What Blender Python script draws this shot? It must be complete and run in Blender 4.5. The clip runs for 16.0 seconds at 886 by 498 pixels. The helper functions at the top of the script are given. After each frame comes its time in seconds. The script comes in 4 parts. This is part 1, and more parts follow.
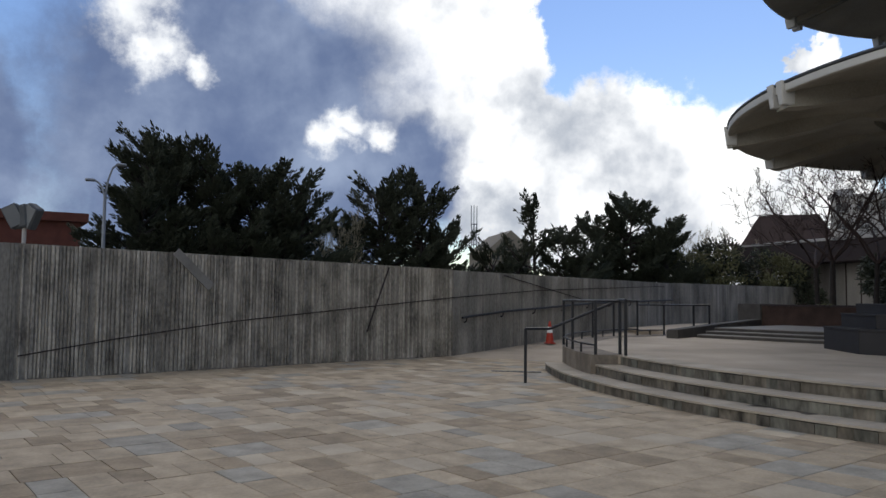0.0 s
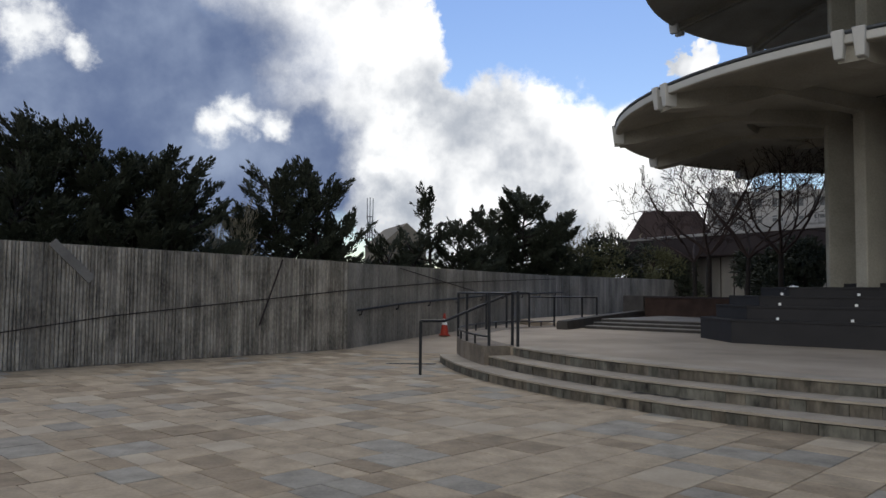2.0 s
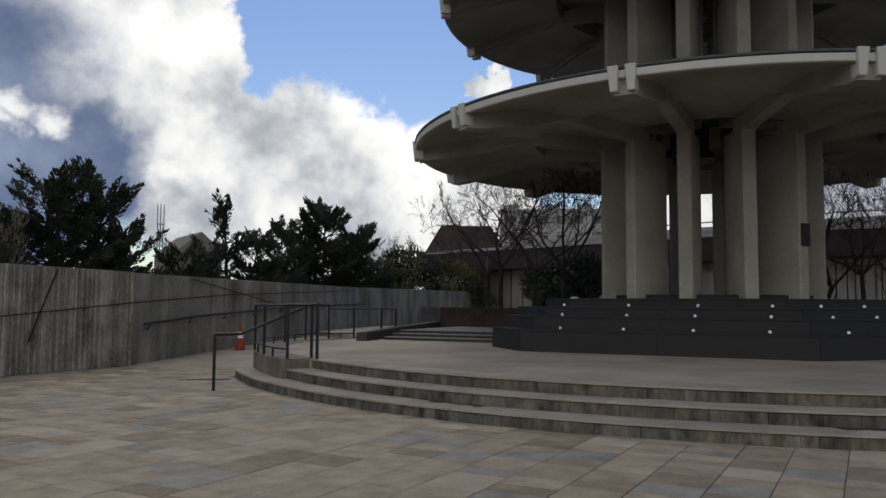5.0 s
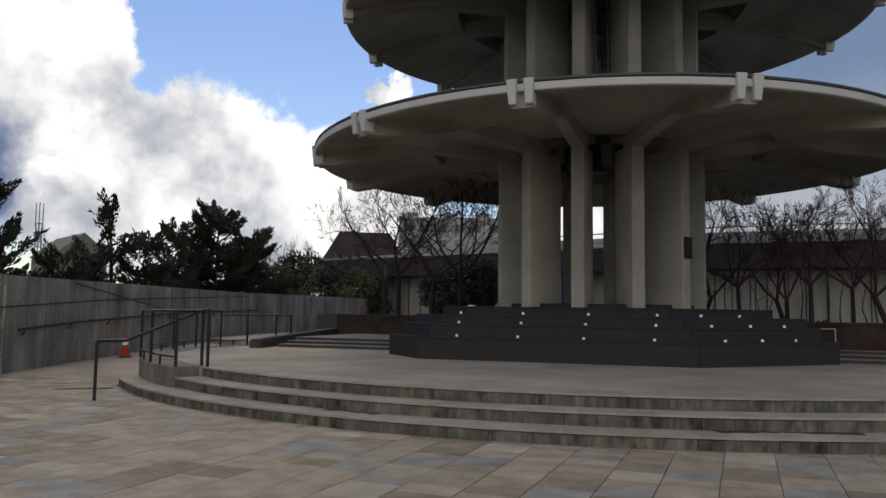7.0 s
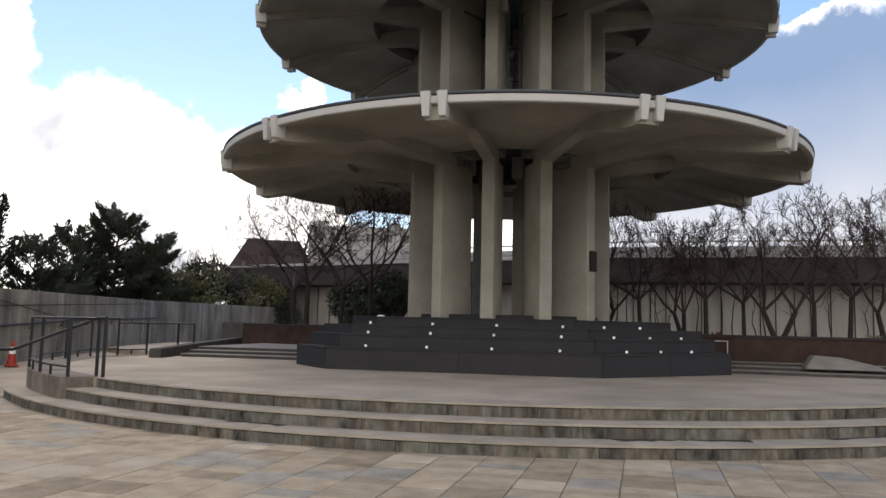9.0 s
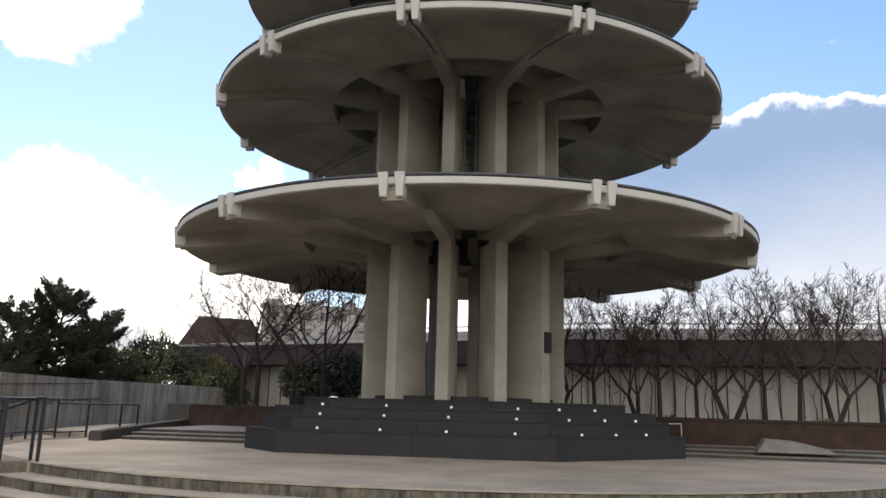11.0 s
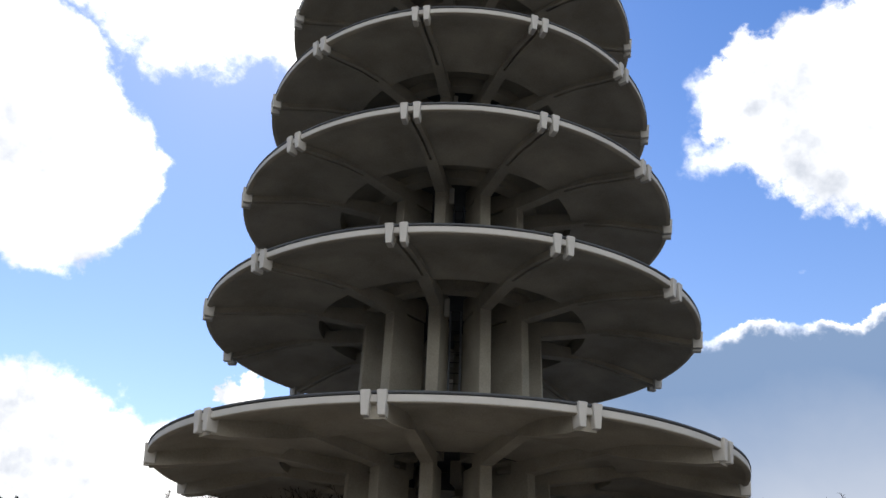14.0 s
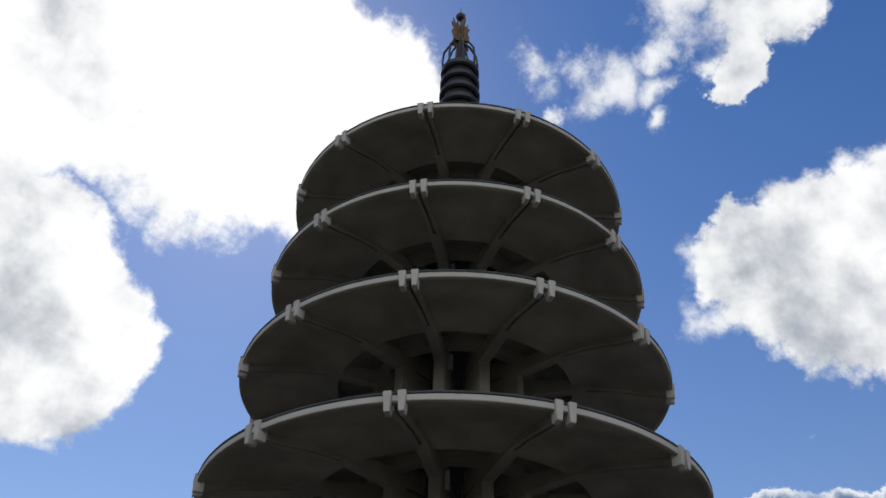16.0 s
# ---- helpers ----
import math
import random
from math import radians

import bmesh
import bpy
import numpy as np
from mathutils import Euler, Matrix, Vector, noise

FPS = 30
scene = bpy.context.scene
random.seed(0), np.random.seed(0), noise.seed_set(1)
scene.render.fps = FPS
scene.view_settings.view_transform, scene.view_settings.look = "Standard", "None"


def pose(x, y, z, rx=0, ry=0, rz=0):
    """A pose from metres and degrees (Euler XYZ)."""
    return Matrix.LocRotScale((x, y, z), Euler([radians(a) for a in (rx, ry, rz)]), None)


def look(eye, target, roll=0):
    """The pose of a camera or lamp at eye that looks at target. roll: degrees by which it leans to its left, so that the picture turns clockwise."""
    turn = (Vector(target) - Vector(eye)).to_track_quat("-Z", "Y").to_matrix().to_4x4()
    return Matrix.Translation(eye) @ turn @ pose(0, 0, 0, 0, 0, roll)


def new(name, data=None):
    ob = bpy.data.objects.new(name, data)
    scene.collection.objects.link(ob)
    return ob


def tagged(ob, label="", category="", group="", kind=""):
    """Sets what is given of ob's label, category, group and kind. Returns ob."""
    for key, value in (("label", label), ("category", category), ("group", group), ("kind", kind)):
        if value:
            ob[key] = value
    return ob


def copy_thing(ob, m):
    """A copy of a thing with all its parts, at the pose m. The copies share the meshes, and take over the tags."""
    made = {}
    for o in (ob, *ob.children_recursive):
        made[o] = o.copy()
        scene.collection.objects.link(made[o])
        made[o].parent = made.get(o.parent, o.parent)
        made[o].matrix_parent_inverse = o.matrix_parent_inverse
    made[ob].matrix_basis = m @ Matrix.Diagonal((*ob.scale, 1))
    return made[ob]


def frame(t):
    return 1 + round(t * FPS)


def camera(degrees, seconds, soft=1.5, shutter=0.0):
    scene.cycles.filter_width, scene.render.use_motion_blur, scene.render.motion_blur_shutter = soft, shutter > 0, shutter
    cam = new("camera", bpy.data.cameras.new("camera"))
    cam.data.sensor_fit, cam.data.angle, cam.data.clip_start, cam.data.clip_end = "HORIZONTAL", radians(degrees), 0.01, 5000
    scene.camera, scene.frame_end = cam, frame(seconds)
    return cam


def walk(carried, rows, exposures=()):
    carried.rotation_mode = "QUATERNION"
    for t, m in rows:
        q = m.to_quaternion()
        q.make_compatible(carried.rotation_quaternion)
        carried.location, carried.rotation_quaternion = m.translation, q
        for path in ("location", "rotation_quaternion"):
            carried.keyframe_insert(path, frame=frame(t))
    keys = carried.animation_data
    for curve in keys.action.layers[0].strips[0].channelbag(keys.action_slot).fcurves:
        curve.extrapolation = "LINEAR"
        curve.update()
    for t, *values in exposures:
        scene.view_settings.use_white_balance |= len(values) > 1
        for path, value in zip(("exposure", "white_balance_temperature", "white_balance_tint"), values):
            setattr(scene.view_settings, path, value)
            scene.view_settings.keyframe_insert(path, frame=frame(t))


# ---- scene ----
EYE = 1.45
cam = camera(60.5, 16.0)
# seconds, yaw, pitch, roll; the camera turns where it stands
ROWS = [
    (0.0, 0.01, 3.66, -0.61),
    (0.5, -1.92, 3.58, -0.66),
    (1.0, -3.91, 3.42, -0.73),
    (1.5, -5.88, 3.24, -0.64),
    (2.0, -7.84, 3.18, -0.53),
    (2.5, -9.93, 3.28, -0.44),
    (3.0, -12.28, 3.43, -0.46),
    (3.5, -14.97, 3.61, -0.37),
    (4.0, -17.73, 3.82, -0.33),
    (4.5, -20.42, 4.00, -0.31),
    (7.0, -30.50, 4.79, -0.78),
    (7.5, -32.44, 4.91, -0.86),
    (8.0, -34.42, 5.00, -0.86),
    (8.5, -36.17, 5.09, -0.93),
    (11.0, -40.68, 11.77, -1.42),
    (11.5, -41.07, 14.73, -1.70),
    (12.0, -41.38, 17.66, -1.99),
    (12.5, -41.70, 20.43, -2.26),
    (13.0, -41.87, 23.00, -2.23),
    (13.5, -42.05, 25.47, -2.18),
    (14.0, -42.19, 28.18, -2.10),
    (14.5, -42.36, 31.52, -2.11),
    (15.0, -42.27, 34.95, -1.84),
    (15.5, -42.09, 38.07, -1.64),
    (16.0, -41.89, 40.66, -1.42),
]
EXPOSURES = [(0.0, -0.25, 6350, 10), (2.0, -0.36, 6400, 10), (3.5, -0.52, 6450, 10), (4.7, -0.55, 6500, 10), (7.0, -0.38, 6600, 11), (7.6, -0.06, 6700, 12), (8.5, 0.32, 6850, 13),
             (10.8, 0.62, 7000, 12), (12.5, 0.64, 6900, 12), (13.5, 0.38, 6600, 12), (14.5, -0.04, 6450, 10), (15.5, -0.4, 6400, 10), (16.0, -0.56, 6350, 10)]
walk(cam, [(t, pose(0, 0, EYE, 90 + pitch, roll, yaw)) for t, yaw, pitch, roll in ROWS], EXPOSURES)

# ---- sky and sun ----
SUN_AZ, SUN_EL = 20.0, 50.0
world = bpy.data.worlds.new("world")
scene.world = world
world.use_nodes = True


def sky_dir(az, el):
    a, e = radians(az), radians(el)
    return (math.sin(a) * math.cos(e), math.cos(a) * math.cos(e), math.sin(e))


# cloud banks: azimuth, elevation, radius in degrees
WHITE_BANKS = [(-3, 14, 9), (-6, 26, 8), (4, 17, 5.2), (3, 21.5, 4), (5.5, 9, 7.6), (15, 7, 9.3), (22, 6, 8.8), (9.5, 29.5, 7.4), (3, 33, 7), (14, 50, 12.5), (27, 49.4, 9.8), (-6, 48, 13),
               (26.5, 17, 1.8), (74.5, 34.5, 7.2), (70, 37.5, 4), (85, 34, 9), (80, 54, 5), (72.5, 50, 2.6), (42, 3, 9), (56, 4, 6), (93, 12, 14)]
GREY_BANKS = [(-16, 11, 17), (-34, 10, 9), (-4, 8, 7)]
SLATE_BANKS = [(58, 10.1, 11), (67, 8.9, 12.5), (79, 9.9, 12.7), (93, 11.5, 14)]
PUFFS = [(-8.4, 12.1, 1.9), (-5.4, 12.2, 1.9), (-7, 13.4, 1.9), (-22.3, 20, 3.4), (-21, 17.3, 2.6), (-18.6, 15.6, 1.7), (3.1, 8.2, 1.6), (60, 52, 3.0), (68, 25.3, 1.3), (65.8, 33, 2.6), (66.5, 37.5, 2.6), (57, 54, 2.0), (70, 56, 3.0), (66, 53, 2.0), (63.9, 50.6, 2.2), (74, 52.5, 3.4), (79, 51.5, 3.0), (64.8, 48, 1.4), (52, 54.5, 2.2), (53.5, 51, 1.2), (70.5, 51.2, 1.8), (4, 11.5, 2.6)]


def build_sky():
    nt = world.node_tree
    nt.nodes.clear()
    N, L = nt.nodes.new, nt.links.new

    def calc(op, a, b=None, c=None, clamp=False):
        n = N("ShaderNodeMath")
        n.operation, n.use_clamp = op, clamp
        for i, v in enumerate((a, b, c)):
            if v is None:
                continue
            if isinstance(v, (int, float)):
                n.inputs[i].default_value = v
            else:
                L(v, n.inputs[i])
        return n.outputs[0]

    out = N("ShaderNodeOutputWorld")
    sky, bg = N("ShaderNodeTexSky"), N("ShaderNodeBackground")
    sky.sky_type, sky.sun_disc = "NISHITA", False
    sky.sun_elevation, sky.sun_rotation = radians(SUN_EL), radians(SUN_AZ)
    sky.dust_density, sky.ozone_density, sky.air_density = 0.2, 2.5, 1.1
    rich = N("ShaderNodeHueSaturation")
    rich.inputs["Hue"].default_value = 0.509
    L(sky.outputs[0], rich.inputs["Color"]), L(rich.outputs[0], bg.inputs[0])
    bg.inputs[1].default_value = SKY_STRENGTH
    co = N("ShaderNodeTexCoord").outputs["Generated"]
    nrm = N("ShaderNodeVectorMath")
    nrm.operation = "NORMALIZE"
    L(co, nrm.inputs[0])
    co = nrm.outputs[0]

    def fbm(scale, detail, rough=0.55):
        n = N("ShaderNodeTexNoise")
        n.inputs["Scale"].default_value, n.inputs["Detail"].default_value, n.inputs["Roughness"].default_value = scale, detail, rough
        L(co, n.inputs["Vector"])
        return n

    warp = fbm(7.0, 9, 0.6)
    sub, mul = N("ShaderNodeVectorMath"), N("ShaderNodeVectorMath")
    sub.operation, mul.operation = "SUBTRACT", "MULTIPLY_ADD"
    L(warp.outputs["Color"], sub.inputs[0])
    sub.inputs[1].default_value = (0.5, 0.5, 0.5)
    L(sub.outputs[0], mul.inputs[0])
    mul.inputs[1].default_value = (0.17, 0.17, 0.17)
    L(co, mul.inputs[2])
    bent = mul.outputs[0]
    smooth = N("ShaderNodeVectorMath")
    smooth.operation = "MULTIPLY_ADD"
    L(sub.outputs[0], smooth.inputs[0]), L(co, smooth.inputs[2])
    smooth.inputs[1].default_value = (0.06, 0.06, 0.06)

    def field(banks, where=bent):
        total = None
        for az, el, rad in banks:
            d = N("ShaderNodeVectorMath")
            d.operation = "DISTANCE"
            L(where, d.inputs[0])
            d.inputs[1].default_value = sky_dir(az, el)
            f = calc("MULTIPLY_ADD", d.outputs["Value"], -1.0 / radians(rad), 1.0)
            total = f if total is None else calc("MAXIMUM", total, f)
        return total

    def ramp(x, lo, hi):
        r = N("ShaderNodeMapRange")
        r.interpolation_type = "SMOOTHSTEP"
        r.inputs["From Min"].default_value, r.inputs["From Max"].default_value = lo, hi
        L(x, r.inputs["Value"])
        return r.outputs[0]

    tex = fbm(16.0, 10, 0.68)
    soft = fbm(4.0, 6, 0.55)
    wobble = calc("MULTIPLY_ADD", tex.outputs["Fac"], 0.34, -0.17)
    white = field(WHITE_BANKS)
    grey = field(GREY_BANKS)
    # unseen sky behind, beside and overhead: broken cloud added as white fill light
    sep = N("ShaderNodeSeparateXYZ")
    L(co, sep.inputs[0])
    # paler blue in the haze low down
    pale = N("ShaderNodeMapRange")
    pale.inputs["From Min"].default_value, pale.inputs["From Max"].default_value = 0.15, 0.8
    pale.inputs["To Min"].default_value, pale.inputs["To Max"].default_value = 1.04, 1.28
    L(sep.outputs["Z"], pale.inputs["Value"]), L(pale.outputs[0], rich.inputs["Saturation"])
    away = calc("MULTIPLY_ADD", sep.outputs["X"], -0.67, calc("MULTIPLY", sep.outputs["Y"], -0.743))
    behind = calc("MAXIMUM", calc("MULTIPLY_ADD", away, 2.4, -0.15, True), calc("MULTIPLY_ADD", sep.outputs["Z"], 14.0, -12.4, True))
    open_sky = calc("MULTIPLY", calc("MULTIPLY_ADD", soft.outputs["Fac"], 2.2, -0.76), behind)
    open_sky = calc("ADD", open_sky, calc("MULTIPLY_ADD", behind, 2.0, -2.0))
    white = calc("MAXIMUM", white, open_sky)
    puff = calc("ADD", field(PUFFS), calc("MULTIPLY_ADD", tex.outputs["Fac"], 1.7, -0.85))
    m_white = ramp(calc("ADD", white, wobble), 0.0, 0.16)
    m_grey = ramp(calc("ADD", grey, wobble), -0.02, 0.42)
    m_puff = calc("MULTIPLY", ramp(puff, -0.05, 0.85), 0.88)
    # shading inside the banks
    mid = fbm(9.0, 7, 0.55)
    body = calc("ADD", calc("MULTIPLY", soft.outputs["Fac"], 1.0), calc("MULTIPLY", mid.outputs["Fac"], 1.0))

    # cloud close to the hidden sun is brighter
    near = N("ShaderNodeVectorMath")
    near.operation = "DISTANCE"
    L(co, near.inputs[0])
    near.inputs[1].default_value = sky_dir(SUN_AZ, SUN_EL)
    body = calc("ADD", body, calc("MAXIMUM", calc("MULTIPLY_ADD", near.outputs["Value"], -0.9, 0.42), 0.0))

    def bank(lo, hi, x0, x1):
        c, g = N("ShaderNodeMix"), N("ShaderNodeBackground")
        c.data_type = "RGBA"
        c.inputs["A"].default_value, c.inputs["B"].default_value = (*lo, 1), (*hi, 1)
        L(ramp(body, x0, x1), c.inputs["Factor"]), L(c.outputs["Result"], g.inputs[0])
        g.inputs[1].default_value = CLOUD_STRENGTH
        return g.outputs[0]

    def over(mask, lower, upper):
        m = N("ShaderNodeMixShader")
        L(mask, m.inputs[0]), L(lower, m.inputs[1]), L(upper, m.inputs[2])
        return m.outputs[0]

    deck = over(m_white, bg.outputs[0], bank((0.46, 0.50, 0.565), (1.32, 1.31, 1.28), 0.77, 1.2))
    # unseen clouds behind the eye, facing the sun, brightened to light the column fronts
    lit = calc("MULTIPLY", calc("MULTIPLY_ADD", away, 1.8, -0.35, True), m_white)
    deck = over(lit, deck, bank((0.7, 0.71, 0.73), (1.5, 1.5, 1.49), 0.7, 1.15))
    deck = over(m_grey, deck, bank((0.13, 0.18, 0.32), (0.37, 0.445, 0.60), 0.8, 1.45))
    # the slate-blue bank pales towards the horizon
    low, slate, sg = N("ShaderNodeMapRange"), N("ShaderNodeMix"), N("ShaderNodeBackground")
    low.inputs["From Min"].default_value, low.inputs["From Max"].default_value = 0.08, 0.31
    L(calc("MULTIPLY_ADD", soft.outputs["Fac"], 0.16, calc("ADD", sep.outputs["Z"], -0.08)), low.inputs["Value"])
    slate.data_type = "RGBA"
    slate.inputs["A"].default_value, slate.inputs["B"].default_value = (0.56, 0.59, 0.64, 1), (0.19, 0.28, 0.44, 1)
    L(low.outputs[0], slate.inputs["Factor"]), L(slate.outputs["Result"], sg.inputs[0])
    sg.inputs[1].default_value = CLOUD_STRENGTH
    shape = calc("ADD", field(SLATE_BANKS, smooth.outputs[0]), calc("MULTIPLY", wobble, 0.75))
    deck = over(calc("MULTIPLY", ramp(shape, -0.022, 0.0), ramp(mid.outputs["Fac"], 0.38, 0.6)), deck, bank((0.95, 0.97, 1.0), (1.25, 1.25, 1.25), 0.7, 1.2))
    deck = over(ramp(shape, -0.022, 0.06), deck, sg.outputs[0])
    deck = over(m_puff, deck, bank((0.75, 0.78, 0.83), (1.25, 1.25, 1.22), 0.7, 1.1))
    L(deck, out.inputs[0])


SKY_STRENGTH, CLOUD_STRENGTH = 0.15, 1.18
build_sky()
sun = new("sun", bpy.data.lights.new("sun", "SUN"))
sun.data.energy, sun.data.angle, sun.data.color = 0.65, radians(32), (1.0, 0.9, 0.74)
sun.matrix_world = look(Vector(sky_dir(SUN_AZ, SUN_EL)) * 100, (0, 0, 0))

# ---- materials ----
def material(name, base, rough=0.8, metal=0.0, vary=0.15, scale=3.0, bump=0.1, fine=40.0, tint=None, stretch=(1, 1, 1), piece=0.0, spec=0.3):
    m = bpy.data.materials.new(name)
    m.use_nodes = True
    nt = m.node_tree
    N, L = nt.nodes.new, nt.links.new
    p = nt.nodes["Principled BSDF"]
    p.inputs["Roughness"].default_value, p.inputs["Metallic"].default_value = rough, metal
    p.inputs["Specular IOR Level"].default_value = spec
    mp = N("ShaderNodeMapping")
    mp.inputs["Scale"].default_value = stretch
    geo = N("ShaderNodeNewGeometry")
    L(geo.outputs["Position"], mp.inputs[0])
    big, small = N("ShaderNodeTexNoise"), N("ShaderNodeTexNoise")
    big.inputs["Scale"].default_value, big.inputs["Detail"].default_value = scale, 6
    small.inputs["Scale"].default_value, small.inputs["Detail"].default_value = fine, 4
    L(mp.outputs[0], big.inputs["Vector"]), L(mp.outputs[0], small.inputs["Vector"])
    add = N("ShaderNodeMath")
    add.operation = "MULTIPLY_ADD"
    add.inputs[1].default_value = 0.45
    L(small.outputs["Fac"], add.inputs[0]), L(big.outputs["Fac"], add.inputs[2])
    rng = N("ShaderNodeMapRange")
    rng.inputs["From Min"].default_value, rng.inputs["From Max"].default_value = 0.45, 1.0
    L(add.outputs[0], rng.inputs["Value"])
    mix = N("ShaderNodeMix")
    mix.data_type = "RGBA"
    lo = [c * (1 - vary) for c in base]
    hi = [min(1, c * (1 + vary)) for c in (tint or base)]
    mix.inputs["A"].default_value, mix.inputs["B"].default_value = (*lo, 1), (*hi, 1)
    L(rng.outputs[0], mix.inputs["Factor"])
    colour = mix.outputs["Result"]
    if piece:
        info, hsv = N("ShaderNodeObjectInfo"), N("ShaderNodeHueSaturation")
        vr = N("ShaderNodeMapRange")
        vr.inputs["To Min"].default_value, vr.inputs["To Max"].default_value = 1 - piece, 1 + piece
        ri = N("ShaderNodeMath")
        ri.operation = "ADD"
        fr = N("ShaderNodeMath")
        fr.operation = "FRACT"
        L(info.outputs["Random"], ri.inputs[0]), L(geo.outputs["Random Per Island"], ri.inputs[1]), L(ri.outputs[0], fr.inputs[0])
        L(fr.outputs[0], vr.inputs["Value"]), L(vr.outputs[0], hsv.inputs["Value"]), L(colour, hsv.inputs["Color"])
        colour = hsv.outputs[0]
    L(colour, p.inputs["Base Color"])
    if bump:
        b = N("ShaderNodeBump")
        b.inputs["Strength"].default_value, b.inputs["Distance"].default_value = bump, 0.02
        L(add.outputs[0], b.inputs["Height"]), L(b.outputs[0], p.inputs["Normal"])
    return m


M_PAGODA = material("pale_painted_concrete", (0.31, 0.29, 0.242), 0.8, vary=0.3, scale=0.8, bump=0.08, fine=25)
M_TRIM = material("white_painted_concrete", (0.45, 0.44, 0.41), 0.7, vary=0.08, scale=1.5, bump=0.05)
# roof covering; inside the column ring its dark stands for shade
M_ROOF = material("dark_roof_membrane_and_shade", (0.06, 0.065, 0.07), 0.7, vary=0.2)
M_SLATE = material("dark_slate_cladding", (0.0225, 0.0215, 0.0225), 0.75, vary=0.2, scale=2, bump=0.05)
M_CONC = material("weathered_concrete", (0.17, 0.16, 0.145), 0.9, vary=0.3, scale=1.5, bump=0.2, fine=30)
M_WALL = material("ribbed_concrete", (0.253, 0.230, 0.195), 0.95, vary=0.65, scale=3.0, bump=0.4, fine=24, stretch=(1, 1, 0.5), piece=0.27)
M_STONE = material("sandstone_paver", (0.325, 0.262, 0.182), 0.85, vary=0.32, scale=3.5, bump=0.08, fine=30, piece=0.1)
M_STONE2 = material("grey_paver", (0.258, 0.236, 0.194), 0.85, vary=0.32, scale=3.5, bump=0.08, fine=30, piece=0.1)
M_STONE3 = material("brown_paver", (0.25, 0.196, 0.132), 0.85, vary=0.32, scale=3.5, bump=0.08, fine=30, piece=0.12)
M_STONE4 = material("pale_paver", (0.365, 0.305, 0.222), 0.75, vary=0.2, scale=2.5, bump=0.08, fine=30, piece=0.12)
# riser stones: real stains, plus the risers' shade put into the dark base
M_KERB = material("stained_shaded_facing_stone", (0.109, 0.095, 0.074), 0.9, vary=0.85, scale=6.0, bump=0.25, fine=18, stretch=(1, 1, 0.4), piece=0.13)
M_KERB2 = material("shaded_green_grey_facing_stone", (0.103, 0.098, 0.080), 0.9, vary=0.85, scale=6.0, bump=0.25, fine=18, stretch=(1, 1, 0.4), piece=0.13)
M_KERB3 = material("shaded_dark_facing_stone", (0.086, 0.077, 0.062), 0.85, vary=0.85, scale=6.0, bump=0.25, fine=18, stretch=(1, 1, 0.4), piece=0.13)
M_CHEEK = material("stained_pale_concrete", (0.17, 0.142, 0.11), 0.9, vary=0.5, scale=2.0, bump=0.2, fine=24, stretch=(1, 1, 0.5))
M_DAMP = material("damp_stain", (0.038, 0.034, 0.028), 0.5, vary=0.3, scale=9, bump=0.05)
M_TREAD = material("worn_tread_stone", (0.306, 0.266, 0.209), 0.85, vary=0.2, scale=2.2, bump=0.15, fine=40, piece=0.1)
M_SMOOTH = material("board_marked_concrete", (0.216, 0.201, 0.175), 0.92, vary=0.6, scale=1.6, bump=0.2, fine=30, stretch=(1, 1, 0.35), piece=0.14)
M_SOIL = material("dark_soil", (0.03, 0.025, 0.02), 0.95, vary=0.3, scale=6)
M_PALETWIG = material("pale_twigs", (0.27, 0.24, 0.17), 0.9, vary=0.2, bump=0)
M_FAR = material("grey_steel", (0.2, 0.215, 0.24), 0.7, vary=0.1, bump=0)
M_JOINT = material("mortar_joint", (0.15, 0.132, 0.102), 0.95)
M_DECK = material("aggregate_paving", (0.325, 0.27, 0.206), 0.85, vary=0.3, scale=0.8, bump=0.1, fine=60)
M_RAIL = material("dark_painted_steel", (0.02, 0.02, 0.022), 0.45, 0.3, vary=0.2)
M_METAL = material("bronze", (0.05, 0.05, 0.055), 0.45, 0.6, vary=0.2)
M_GOLD = material("dull_gold", (0.17, 0.11, 0.05), 0.5, 0.6, vary=0.2)
M_PINE = material("cypress_foliage", (0.034, 0.04, 0.025), 0.8, vary=0.4, scale=6, bump=0)
M_SHRUB = material("olive_foliage", (0.1, 0.1, 0.048), 0.8, vary=0.4, scale=6, bump=0)
M_BARK = material("dark_bark", (0.026, 0.021, 0.019), 0.9, vary=0.3, scale=8)
M_TWIG = material("bare_twigs", (0.048, 0.033, 0.03), 0.9, vary=0.3, scale=8, bump=0)
M_WHITE = material("stained_wall_paint", (0.29, 0.272, 0.248), 0.8, vary=0.3, scale=1.5, stretch=(1, 1, 0.25))
M_BROWN = material("rust_brown_facing", (0.040, 0.0235, 0.0175), 0.9, vary=0.45)
M_DARKROOF = material("dark_shingle", (0.04, 0.027, 0.025), 0.9, vary=0.2)
# dark base holds the shade of the back-step risers
M_RISER = material("shaded_riser", (0.055, 0.05, 0.045), 0.9, vary=0.3)
M_RED = material("red_brick", (0.095, 0.034, 0.025), 0.9, vary=0.2)
M_DARK = material("dark_fascia", (0.03, 0.022, 0.022), 0.8)
M_ORANGE = material("orange_plastic", (0.3, 0.03, 0.014), 0.5, vary=0.05)
M_BAND = material("reflective_white", (0.75, 0.75, 0.75), 0.4, vary=0.05)
M_GREYB = material("grey_render", (0.3, 0.29, 0.28), 0.85, vary=0.15)
M_TAN = material("tan_render", (0.17, 0.15, 0.12), 0.85, vary=0.15)
M_FLOWER = material("dull_red_petals", (0.1, 0.016, 0.015), 0.7, vary=0.3, bump=0)
